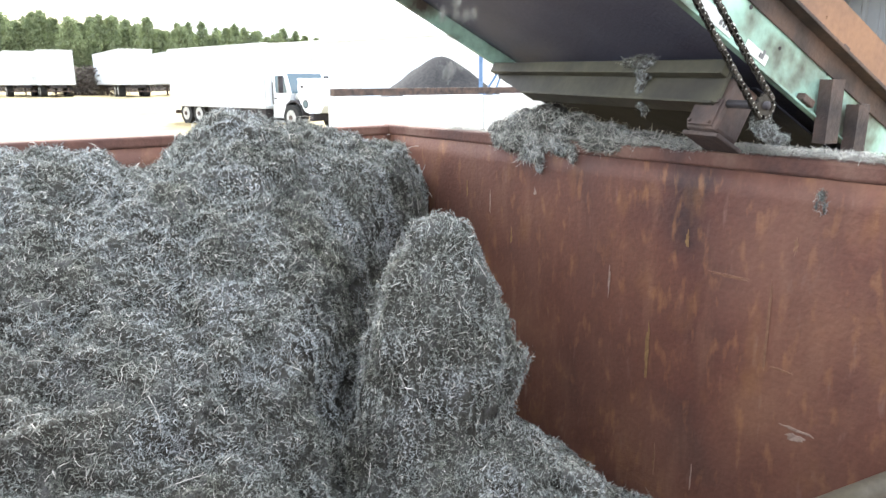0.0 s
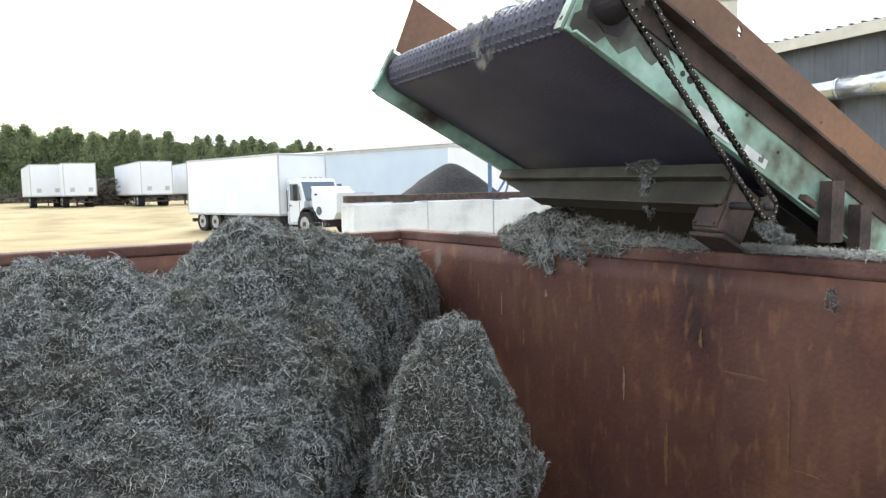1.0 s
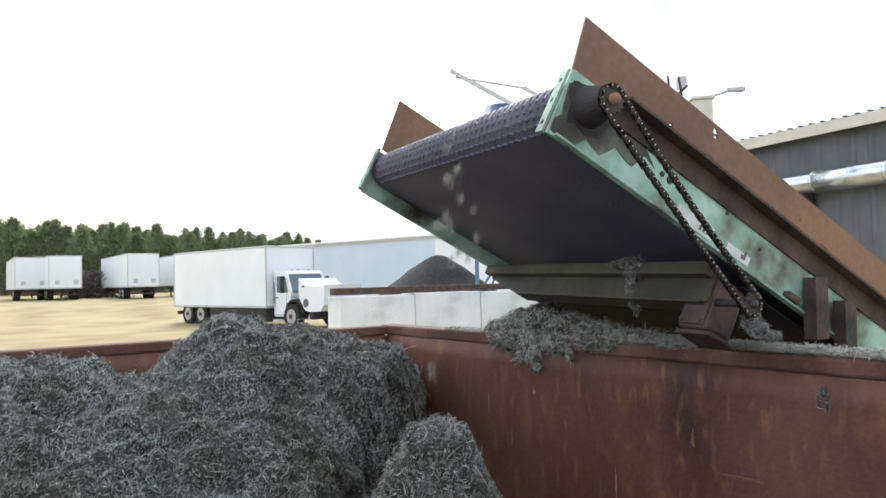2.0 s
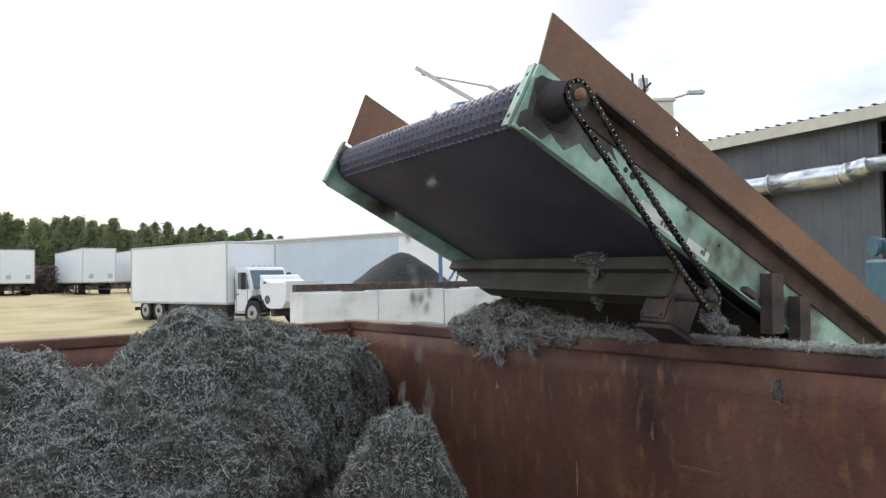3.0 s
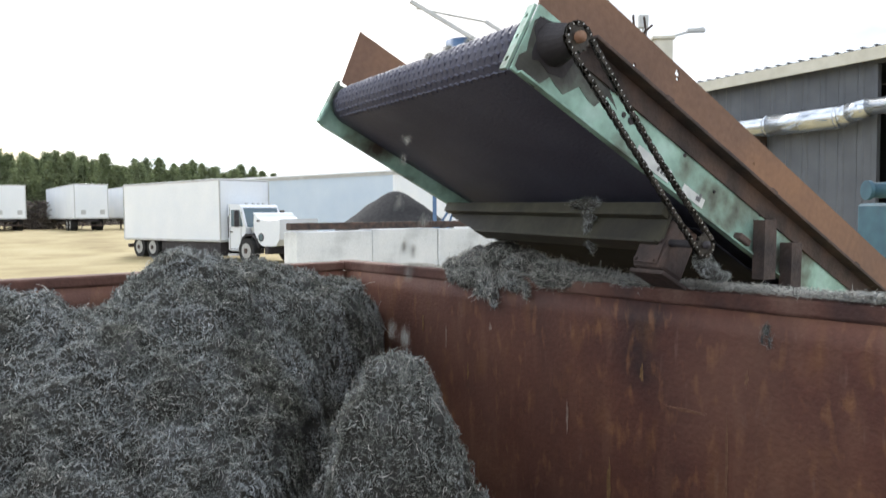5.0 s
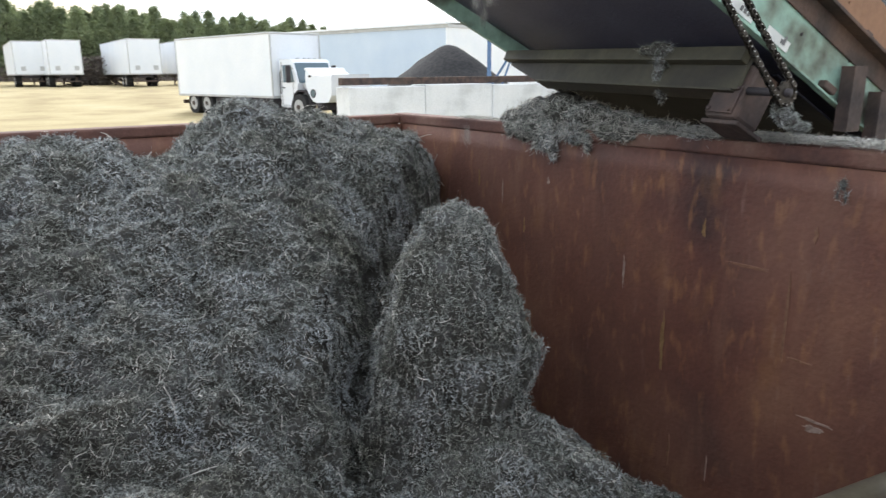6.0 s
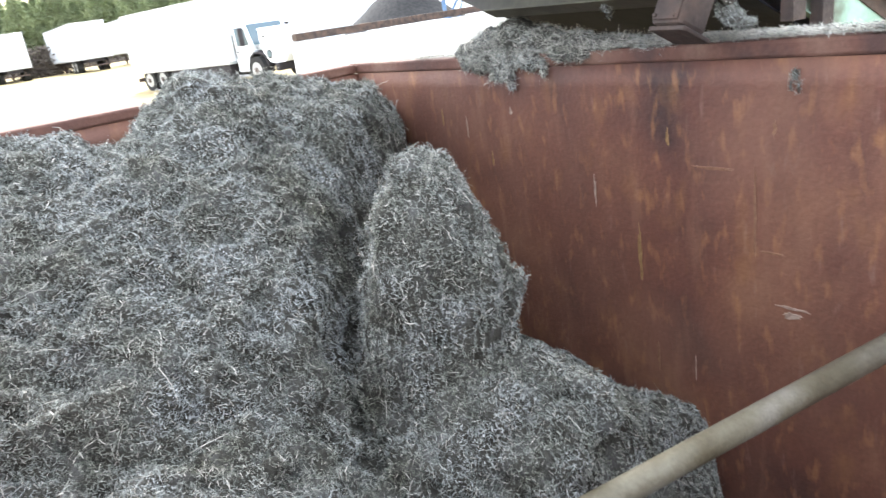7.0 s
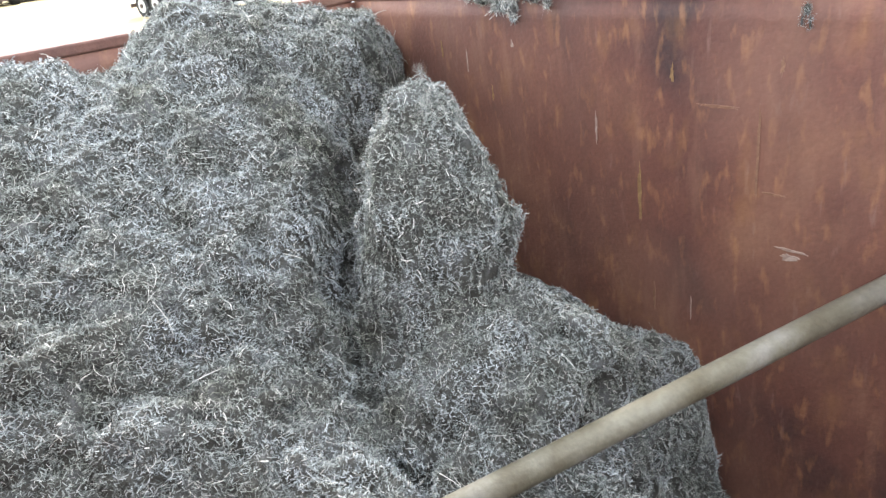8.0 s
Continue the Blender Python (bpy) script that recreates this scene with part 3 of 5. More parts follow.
def tuft(name, m, blobs, count, label, length=0.02, seed=1, width=0.0024, pale=0.1, coarse=False):
    """A tangle of fibres: uneven lumps, each (x, y, z, half sizes), under a coat of strands."""
    rng = np.random.default_rng(seed)
    bm = bmesh.new()
    for bx, by, bz, sx, sy, sz in blobs:
        r = bmesh.ops.create_icosphere(bm, subdivisions=1 if coarse else 3 if len(blobs) < 3 or sy > 0.05 else 2, radius=1.0)
        for v in r["verts"]:
            k = 0.92 + 0.3 * fbm(v.co.x * 1.9 + seed + bx * 9, v.co.y * 1.9 + by * 9, v.co.z * 1.9)
            v.co = Vector((bx + v.co.x * sx * k, by + v.co.y * sy * k, bz + v.co.z * sz * k))
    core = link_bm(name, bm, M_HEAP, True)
    core.matrix_basis = m
    share = np.array([b[4] * max(b[3], b[5]) for b in blobs])
    which = rng.choice(len(blobs), size=count, p=share / share.sum())
    b = np.array(blobs)[which]
    d = rng.normal(size=(count, 3))
    d /= np.linalg.norm(d, axis=1)[:, None]
    c = b[:, :3] + d * b[:, 3:] * rng.uniform(0.8, 1.0, size=(count, 1))
    nr = d / b[:, 3:]
    nr /= np.linalg.norm(nr, axis=1)[:, None]
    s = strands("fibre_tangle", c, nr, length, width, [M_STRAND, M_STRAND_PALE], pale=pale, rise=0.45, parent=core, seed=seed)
    tagged(s, kind="stuff")
    return tagged(core, label, "fibre clump")


# ---- the belt conveyor over the container ----
INCLINE, HEADING, CANT = radians(28.0), radians(-8.3), radians(1.26)
_d = Vector((math.cos(HEADING), math.sin(HEADING), 0.0))
_v0 = Vector((-math.sin(HEADING), math.cos(HEADING), 0.0))
_u = _d * math.cos(INCLINE) + Vector((0, 0, -math.sin(INCLINE)))
_v = _v0 * math.cos(CANT) + _u.cross(_v0) * math.sin(CANT)
_w = _u.cross(_v)
SIZE = 1.15                  # the machine's lengths below are in units of this many metres
CONV = Matrix(((_u.x * SIZE, _v.x * SIZE, _w.x * SIZE, 1.431), (_u.y * SIZE, _v.y * SIZE, _w.y * SIZE, 1.404), (_u.z * SIZE, _v.z * SIZE, _w.z * SIZE, 2.7075), (0, 0, 0, 1)))
WIDE, LONG = 1.30, 5.2
HEAD = (0.082, 0.122)         # the head pulley's axis, along the belt and above the frame's foot
MOTOR = (0.723, -0.107)       # the drive sprocket's axis


def ring_plate(outer, teeth, depth):
    """A toothed wheel about y."""
    pts = []
    for k in range(teeth * 4):
        a = 2 * math.pi * k / (teeth * 4)
        r = outer * (1.0 if k % 4 in (0, 1) else 0.86)
        pts.append((r * math.cos(a), r * math.sin(a)))
    return prism(pts, depth, "y")


SKIRT_HOLES = ((0.350, 0.245, 0.006), (0.500, 0.318, 0.009), (0.508, 0.305, 0.006), (0.92, 0.265, 0.004))


def pierced(outline, holes, depth):
    """An upright plate with ragged rusted-through holes."""
    bm = bmesh.new()
    loops = [outline] + [[(u + r * (1 + 0.35 * math.sin(3.1 * k + u * 40)) * math.cos(k * math.pi / 5), w + r * (1 + 0.35 * math.sin(2.3 * k)) * math.sin(k * math.pi / 5)) for k in range(10)] for u, w, r in holes]
    edges = []
    for loop in loops:
        vs = [bm.verts.new((u, 0, w)) for u, w in loop]
        edges += [bm.edges.new((vs[k], vs[(k + 1) % len(vs)])) for k in range(len(vs))]
    bmesh.ops.triangle_fill(bm, edges=edges, use_beauty=True)
    out = bmesh.ops.extrude_face_region(bm, geom=bm.faces[:])
    bmesh.ops.translate(bm, verts=[e for e in out["geom"] if isinstance(e, bmesh.types.BMVert)], vec=(0, depth, 0))
    bmesh.ops.recalc_face_normals(bm, faces=bm.faces[:])
    return bm


def build_conveyor():
    c = thing("belt_conveyor", CONV, "worn green belt conveyor with rusty skirts over the container", "conveyor")
    # side channels with end flanges
    for side, v0, s in (("near", 0.0, -1), ("far", WIDE, 1)):
        lo, hi = min(v0, v0 + s * 0.008), max(v0, v0 + s * 0.008)
        chan = part("side_channel", box((0, lo, 0), (LONG, hi, 0.184), 0.002), M_GREEN, c, "chipped green steel channel")
        o0, o1 = (v0 - 0.055, v0 - 0.0085) if s < 0 else (v0 + 0.0085, v0 + 0.055)
        part("top_flange", box((0.16, o0, 0.186), (LONG, o1, 0.196), 0.002), M_RUST_DARK, c, "rust-dark flange")
        # dark strip added below the flange in place of the shade it casts
        part("flange_shade_strip", box((0.16, o1 - 0.006 if s < 0 else o0, 0.128), (LONG, o1 if s < 0 else o0 + 0.006, 0.1855), 0.001), M_RUST_DARK, c)
        part("bottom_flange", box((0.02, o0 + (0.03 if s < 0 else 0), 0.0), (LONG, o1 - (0 if s < 0 else 0.03), 0.006), 0.001), M_GREEN, c)
        # the end flange, with open bolt holes
        bm = bmesh.new()
        e0, e1 = (v0 + 0.002, v0 + 0.030) if s < 0 else (v0 - 0.036, v0 - 0.002)
        mid = (e0 + e1) / 2
        z = [0.0, 0.022, 0.034, 0.085, 0.097, 0.145, 0.157, 0.183]
        for k in range(len(z) - 1):
            if k % 2 == 0:
                add_box(bm, (-0.008, e0, z[k]), (0, e1, z[k + 1]))
            else:
                add_box(bm, (-0.008, e0, z[k]), (0, mid - 0.006, z[k + 1]))
                add_box(bm, (-0.008, mid + 0.006, z[k]), (0, e1, z[k + 1]))
        part("end_flange", bm, M_GREEN, c, "drilled end flange")
        # skirt board
        top = 0.338 if s < 0 else 0.412
        b0 = v0 + 0.012 if s < 0 else v0 - 0.018
        part("skirt_board", pierced([(0.01, 0.19), (LONG, 0.19), (LONG, top), (-0.015, top)], SKIRT_HOLES if s < 0 else (), 0.006), M_RUST_SKIRT, c, "flat rusted skirt plate", m=pose(0, b0, 0))
        for k in range(9):
            u = 0.45 + k * 0.52
            part("skirt_clip", box((u, o0 + 0.01, 0.1965), (u + 0.03, o1, 0.209), 0.003), M_RUST_DARK, c)
    # belt: bottom run, round the head, top run
    hu, hw, r = *HEAD, 0.066
    path = [(LONG, hw - r), (3, hw - r), (1.5, hw - r), (0.8, hw - r)] + [(hu - r * math.sin(a), hw - r * math.cos(a)) for a in [math.pi * k / 18 for k in range(19)]] + [(0.8, hw + r), (LONG, hw + r)]
    bm = bmesh.new()
    rows = []
    for k, (u, w) in enumerate(path):
        row = []
        for j in range(25):
            v = 0.014 + (WIDE - 0.028) * j / 24
            sag = 0.004 * math.sin(v * 9 + u * 3) if u > 0.3 else 0
            row.append(bm.verts.new((u, v, w + sag)))
        rows.append(row)
    fs = [bm.faces.new((rows[i][j], rows[i][j + 1], rows[i + 1][j + 1], rows[i + 1][j])) for i in range(len(rows) - 1) for j in range(24)]
    bmesh.ops.recalc_face_normals(bm, faces=fs)
    bmesh.ops.solidify(bm, geom=fs, thickness=-0.006)
    belt = part("belt", bm, M_RUBBER, c, "black rubber belt with rough top lugs", True)
    # small moulded lugs on the belt
    verts, faces = [], []
    rng = random.Random(5)
    reach, pitch = math.pi * r, 0.021
    for row in range(34):
        q = row * pitch + 0.02
        for j in range(38):
            v = 0.03 + (WIDE - 0.06) * (j + 0.25 + 0.5 * (row % 2)) / 38.5
            if q < reach:
                a = q / r
                n_u, n_w, t_u, t_w = -math.sin(a), -math.cos(a), -math.cos(a), math.sin(a)
                cu, cw = hu + (r + 0.006) * n_u, hw + (r + 0.006) * n_w
            else:
                n_u, n_w, t_u, t_w = 0, 1, 1, 0
                cu, cw = hu + q - reach, hw + r + 0.006
            tall, b = 0.0065 * rng.uniform(0.75, 1.1), len(verts)
            for tt, vv, hh in ((-0.010, -0.009, 0), (-0.010, 0.009, 0), (0.004, 0.0145, 0), (0.010, 0.006, 0), (0.010, -0.006, 0), (0.004, -0.0145, 0),
                               (-0.007, -0.007, 0.15), (-0.007, 0.007, 0.15), (0.003, 0.012, 0.8), (0.008, 0.005, 1), (0.008, -0.005, 1), (0.003, -0.012, 0.8)):
                verts.append((cu + t_u * tt + n_u * hh * tall, v + vv, cw + t_w * tt + n_w * hh * tall))
            faces += [tuple(b + 6 + k for k in range(6))] + [(b + k, b + (k + 1) % 6, b + 6 + (k + 1) % 6, b + 6 + k) for k in range(6)]
    lugs = mesh_from("belt_texture", verts, faces, [M_RUBBER], belt)
    tagged(lugs, kind="stuff")
    part("head_pulley", rod((hu, 0.06, hw), (hu, WIDE - 0.06, hw), r - 0.004, 40), M_BLACK, c, "", True)
    # bearings and grease
    for v0, v1 in ((-0.088, -0.009), (WIDE + 0.009, WIDE + 0.04)):
        part("bearing", rod((hu, v0, hw), (hu, v1, hw), 0.034 if v0 < 0 else 0.055, 24, 0.055), M_BLACK, c, "greasy flange bearing")
    crust_rng = random.Random(3)
    crust = [((0.072 + 0.015 * math.sin(5 * q) + crust_rng.uniform(-0.012, 0.012)) * math.cos(q) + hu + 0.01, min(0.170, (0.074 + crust_rng.uniform(-0.012, 0.012)) * math.sin(q) + hw)) for q in [2 * math.pi * k / 26 for k in range(26)]]
    part("grease_stain", prism(crust, 0.002, "y"), M_BLACK, c, "black grease crust round the bearing", m=pose(0, -0.0107, 0))
    stain_rng = random.Random(8)
    stain = [(u + stain_rng.uniform(-0.008, 0.008), min(0.175, w + stain_rng.uniform(-0.006, 0.006))) for u, w in
             [(0.012, 0.006 + 0.02 * k) for k in range(8)] + [(0.03 + 0.03 * k, 0.165 - 0.004 * k) for k in range(10)] + [(0.33 - 0.032 * k, 0.095 - 0.010 * k + 0.02 * math.sin(k * 2.1)) for k in range(10)]]
    part("oil_stain", prism(stain, 0.0012, "y"), M_OILY, c, "oil-soaked paint near the head shaft", m=pose(0, -0.0094, 0))
    # cross beam under the belt
    part("cross_beam", prism([(0.04, -0.018), (WIDE - 0.02, -0.018), (WIDE - 0.05, -0.055), (WIDE - 0.27, -0.114), (0.04, -0.114)], 0.012, "x"), M_OLIVE, c, "dark olive cross beam under the belt", m=pose(0.70, 0, 0))
    part("beam_lip", box((0.668, 0.04, -0.044), (0.699, WIDE - 0.02, -0.002), 0.003), M_OLIVE, c, "scuffed olive face strip")
    part("beam_foot", box((0.69, 0.05, -0.122), (0.76, WIDE - 0.29, -0.1145), 0.002), M_OLIVE, c)
    # sheet added below the belt to carry its underside's shade
    part("underside_shade_sheet", box((0.775, 0.0, -0.036), (LONG, WIDE - 0.03, -0.03), 0.002), M_UNDER_SHADE, c, "black sheet standing for the shade below the belt")
    for k, (u, w, turn) in enumerate(((0.30, 0.335, -35), (0.335, 0.333, 20), (0.35, 0.34, -62))):
        part("bent_clip", box((-0.003, 0, 0), (0.003, 0.003, 0.03 + 0.012 * k), 0.0005), M_RUST_DARK, c, "bent clip on the skirt", m=pose(u, 0.013, w, 10 * k, turn, 0))
    part("return_idler", rod((1.0, 0.12, 0.02), (1.0, WIDE - 0.12, 0.02), 0.018, 20), M_BLACK, c, "", True)
    # gear reducer with its bolted cover
    g = part("gear_reducer", box((0.715, 0.02, -0.19), (0.82, 0.13, -0.03), 0.012), M_RUST_DARK, c, "brown gear reducer box")
    part("cover_plate", box((0.707, 0.03, -0.18), (0.7145, 0.12, -0.10), 0.002), M_RUST_DARK, g)
    for v in (0.04, 0.11):
        for w in (-0.17, -0.11):
            part("bolt", rod((0.700, v, w), (0.7068, v, w), 0.006, 6), M_RUST_DARK, g)
    part("foot_plate", box((0.725, 0.01, -0.205), (0.84, 0.14, -0.1915), 0.004), M_RUST_DARK, g)
    # near posts and bracket lumps
    up = CONV.to_3x3().inverted() @ Vector((0, 0, 1))
    turn = Matrix.Rotation(-INCLINE, 4, "Y")
    for u, w, tall, wide in ((1.10, -0.10, 0.235, 0.056), (1.24, -0.085, 0.215, 0.052)):
        bm = bmesh.new()
        add_box(bm, (-wide / 2, -0.05, 0.055), (wide / 2, -0.044, tall), 0.001)
        add_box(bm, (-wide / 2, -0.044, 0.055), (-wide / 2 + 0.006, -0.009, tall), 0.001)
        add_box(bm, (wide / 2 - 0.006, -0.044, 0.055), (wide / 2, -0.009, tall), 0.001)
        part("post", bm, M_RUST_DARK, c, "rusted channel stub", m=pose(u, -0.012, w) @ turn)
    part("bracket", box((0.92, -0.035, 0.008), (0.975, -0.009, 0.03), 0.004), M_RUST_DARK, c, "broken rusty bracket")
    for u, w, rr in ((0.365, 0.096, 0.008), (0.395, 0.096, 0.011), (0.431, 0.096, 0.009), (0.62, 0.12, 0.006), (0.78, 0.09, 0.005), (0.3, 0.13, 0.005), (0.55, 0.06, 0.006), (1.0, 0.13, 0.006)):
        part("bolt_hole", rod((u, -0.0105, w), (u, -0.0087, w), rr, 12), M_BLACK, c)
    # stickers: a long one and a short one
    for u0, u1, w0, w1, bars in ((0.452, 0.597, 0.018, 0.056, 3), (0.658, 0.756, 0.022, 0.050, 2)):
        st = part("sticker", box((u0, -0.0105, w0), (u1, -0.0087, w1)), M_LABEL, c, "worn white sticker")
        for k in range(bars):
            a = u0 + (u1 - u0) * (0.62 + 0.1 * k)
            part("print_bar", box((a, -0.0125, w0 + 0.01), (a + 0.008, -0.0108, w0 + 0.01 + 0.012 * (k % 2 + 1))), M_INK, st)
    return c


conveyor = build_conveyor()


def build_drive():
    """Shaft and sprockets turn; the chain runs between them."""
    hu, hw = HEAD
    mu, mw = MOTOR
    shaft = part("head_shaft", rod((0, -0.113, 0), (0, WIDE + 0.09, 0), 0.014, 16), M_RUST_SKIRT, conveyor, "worn shaft end", True, m=pose(hu, 0, hw))
    part("head_sprocket", ring_plate(0.036, 13, 0.008), M_CHAIN, shaft, m=pose(0, -0.1, 0))
    drive = part("drive_shaft", rod((0, -0.11, 0), (0, 0.02, 0), 0.011, 16), M_BLACK, conveyor, "", True, m=pose(mu, 0, mw))
    part("drive_sprocket", ring_plate(0.032, 11, 0.008), M_CHAIN, drive, m=pose(0, -0.1, 0))
    # chain loop: arcs about both axes joined by straight runs
    a, b = Vector((hu, hw)), Vector((mu, mw))
    along = (b - a).normalized()
    side = Vector((-along.y, along.x))
    ra, rb = 0.034, 0.030
    pts = []
    n = 60
    for k in range(n):
        t = k / n
        bow = 0.012 * math.sin(math.pi * t)
        pts.append((a + side * ra).lerp(b + side * rb, t) - side * bow)
    ang0 = math.atan2(side.y, side.x)
    for k in range(12):
        q = ang0 - math.pi * k / 12
        pts.append(b + Vector((math.cos(q), math.sin(q))) * rb)
    for k in range(n):
        t = k / n
        pts.append((b - side * rb).lerp(a - side * ra, t))
    for k in range(14):
        q = ang0 + math.pi - math.pi * k / 14
        pts.append(a + Vector((math.cos(q), math.sin(q))) * ra)
    cum = [0.0]
    for k in range(len(pts)):
        cum.append(cum[-1] + (pts[(k + 1) % len(pts)] - pts[k]).length)
    count = int(cum[-1] / 0.0159 / 2) * 2
    pitch = cum[-1] / count

    def at(s):
        s %= cum[-1]
        k = max(i for i in range(len(pts)) if cum[i] <= s)
        return pts[k].lerp(pts[(k + 1) % len(pts)], (s - cum[k]) / max(1e-6, cum[k + 1] - cum[k]))

    shapes = []
    for wide in (0.007, 0.0045):
        bm = bmesh.new()
        for y in (-wide, wide - 0.0016):
            for x in (-0.0045, 0.0045):
                add_box(bm, (x - 0.0055, y, -0.006), (x + 0.0055, y + 0.0016, 0.006))
            add_box(bm, (-0.006, y, -0.0042), (0.006, y + 0.0016, 0.0042))
        me = bpy.data.meshes.new("link")
        bm.to_mesh(me)
        bm.free()
        me.materials.append(M_CHAIN)
        shapes.append(me)
    bm = rod((0, -0.0086, 0), (0, 0.0086, 0), 0.0018, 6)
    pin_mesh = bpy.data.meshes.new("pin")
    bm.to_mesh(pin_mesh)
    bm.free()
    pin_mesh.materials.append(M_BRIGHT)
    links = []
    chain = part("drive_chain", rod((hu, -0.0955, hw), (hu, -0.0965, hw), 0.02, 12), M_CHAIN, conveyor, "oily roller chain with shiny pins")
    for k in range(count):
        p, q = at(k * pitch), at((k + 1) * pitch)
        mid, d = (p + q) / 2, q - p
        m = pose(mid.x, -0.096, mid.y) @ Matrix.Rotation(-math.atan2(d.y, d.x), 4, "Y")
        ob = new("link", shapes[k % 2])
        ob.parent, ob.matrix_basis = chain, m
        pn = new("pin", pin_mesh)
        pn.parent, pn.matrix_basis = chain, pose(p.x, -0.096, p.y)
    return shaft, drive


head_shaft, drive_shaft = build_drive()

# loose fibres caught on the machine and on the rim
CONV_AT = lambda u, v, w: CONV @ Vector((u, v, w))
p = CONV_AT(0.665, 0.36, -0.012)
tuft("hanging_tuft", pose(p.x, p.y, p.z), ((0, 0, 0, 0.03, 0.06, 0.022), (-0.004, -0.01, -0.04, 0.014, 0.03, 0.03), (-0.004, 0.0, -0.085, 0.01, 0.016, 0.034), (-0.004, -0.008, -0.135, 0.008, 0.014, 0.03), (0, 0.05, 0.0, 0.02, 0.04, 0.015), (0, -0.02, -0.165, 0.006, 0.01, 0.018)),
     1100, "grey fibre tuft hanging from the cross beam", 0.022, 21, width=0.0013, pale=0.03)
p = CONV_AT(0.77, -0.07, -0.135)
tuft("caught_tuft", pose(p.x, p.y, p.z), ((0, 0, 0, 0.04, 0.02, 0.03), (0.04, 0, -0.03, 0.05, 0.02, 0.02), (0.1, 0, -0.055, 0.05, 0.02, 0.014)), 1500, "grey fibres tangled round the drive sprocket", 0.016, 22, width=0.0014, pale=0.0)
# the rim clump's extra pale strands stand in for light falling on it
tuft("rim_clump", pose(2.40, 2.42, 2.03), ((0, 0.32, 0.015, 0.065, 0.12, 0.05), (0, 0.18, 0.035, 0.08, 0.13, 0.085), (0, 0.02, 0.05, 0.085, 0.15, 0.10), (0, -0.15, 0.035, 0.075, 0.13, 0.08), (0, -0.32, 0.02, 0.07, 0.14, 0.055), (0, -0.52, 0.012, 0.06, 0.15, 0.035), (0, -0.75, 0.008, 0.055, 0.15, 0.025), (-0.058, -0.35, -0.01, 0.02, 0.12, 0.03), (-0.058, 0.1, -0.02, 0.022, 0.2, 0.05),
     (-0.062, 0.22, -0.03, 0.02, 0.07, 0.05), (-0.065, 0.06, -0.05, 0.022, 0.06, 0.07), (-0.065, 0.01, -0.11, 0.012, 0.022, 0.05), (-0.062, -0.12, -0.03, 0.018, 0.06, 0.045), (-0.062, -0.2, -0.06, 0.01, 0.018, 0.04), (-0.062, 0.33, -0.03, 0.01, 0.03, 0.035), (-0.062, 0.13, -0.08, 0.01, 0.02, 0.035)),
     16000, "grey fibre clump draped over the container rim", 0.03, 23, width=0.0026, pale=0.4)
tuft("wall_tuft", pose(2.342, 1.127, 1.92), ((0, 0, 0, 0.004, 0.011, 0.02), (0, -0.012, -0.04, 0.003, 0.004, 0.022), (0, 0.014, -0.035, 0.003, 0.004, 0.018)), 150, "small fibre tuft stuck on the rusty wall", 0.016, 24, width=0.0012)


def build_rim_litter():
    rng = np.random.default_rng(8)
    n = 95000
    y = rng.uniform(-0.6, 3.2, n)
    keep = rng.random(n) < 0.35 + 0.65 * (np.abs(np.sin(y * 5.3) * np.sin(y * 2.1 + 1)) > 0.25)
    keep &= (y < 2.3) | (rng.random(n) < 0.15)
    y = y[keep]
    x = rng.uniform(X1 - 0.012, X1 + 0.095, len(y))
    z = np.full(len(y), RIM + 0.002) + rng.random(len(y)) ** 1.5 * 0.022 * (y < 2.2)
    ob = strands("rim_litter", np.stack([x, y, z], 1), np.tile([0, 0, 1.0], (len(y), 1)), 0.015, 0.0022, [M_STRAND, M_STRAND_PALE], pale=0.7, rise=0.3, seed=9)
    tagged(ob, "pale fibre litter along the container rim", "litter", kind="stuff")


build_rim_litter()

# a loose pipe leaning on the side wall
pipe = link_bm("steel_pipe", rod((0.40, 1.30, 0.885), (2.335, 0.73, 1.132), 0.039, 32), M_PIPE, True)
tagged(pipe, "weathered steel pipe leaning across the container", "pipe")


# ---- far yard ----
def frame_at(right, ahead, z, fr, fa):
    """A pose at a place of the yard whose x axis runs along (fr, fa)."""
    o = yard(right, ahead, z)
    f = (yard(right + fr, ahead + fa, z) - o).normalized()
    l = Vector((-f.y, f.x, 0))
    return Matrix(((f.x, l.x, 0, o.x), (f.y, l.y, 0, o.y), (0, 0, 1, z), (0, 0, 0, 1)))


def wheel_parts(parent, x, y, r, wide, s):
    t = part("wheel", rod((x, y, r), (x, y + s * wide, r), r, 28), M_TYRE, parent, "", False)
    part("rim", rod((x, y - s * 0.012, r), (x, y + s * 0.05, r), r * 0.6, 24), M_WHEEL, t)
    part("hub", rod((x, y - s * 0.05, r), (x, y, r), r * 0.2, 12), M_RUST_DARK, t)


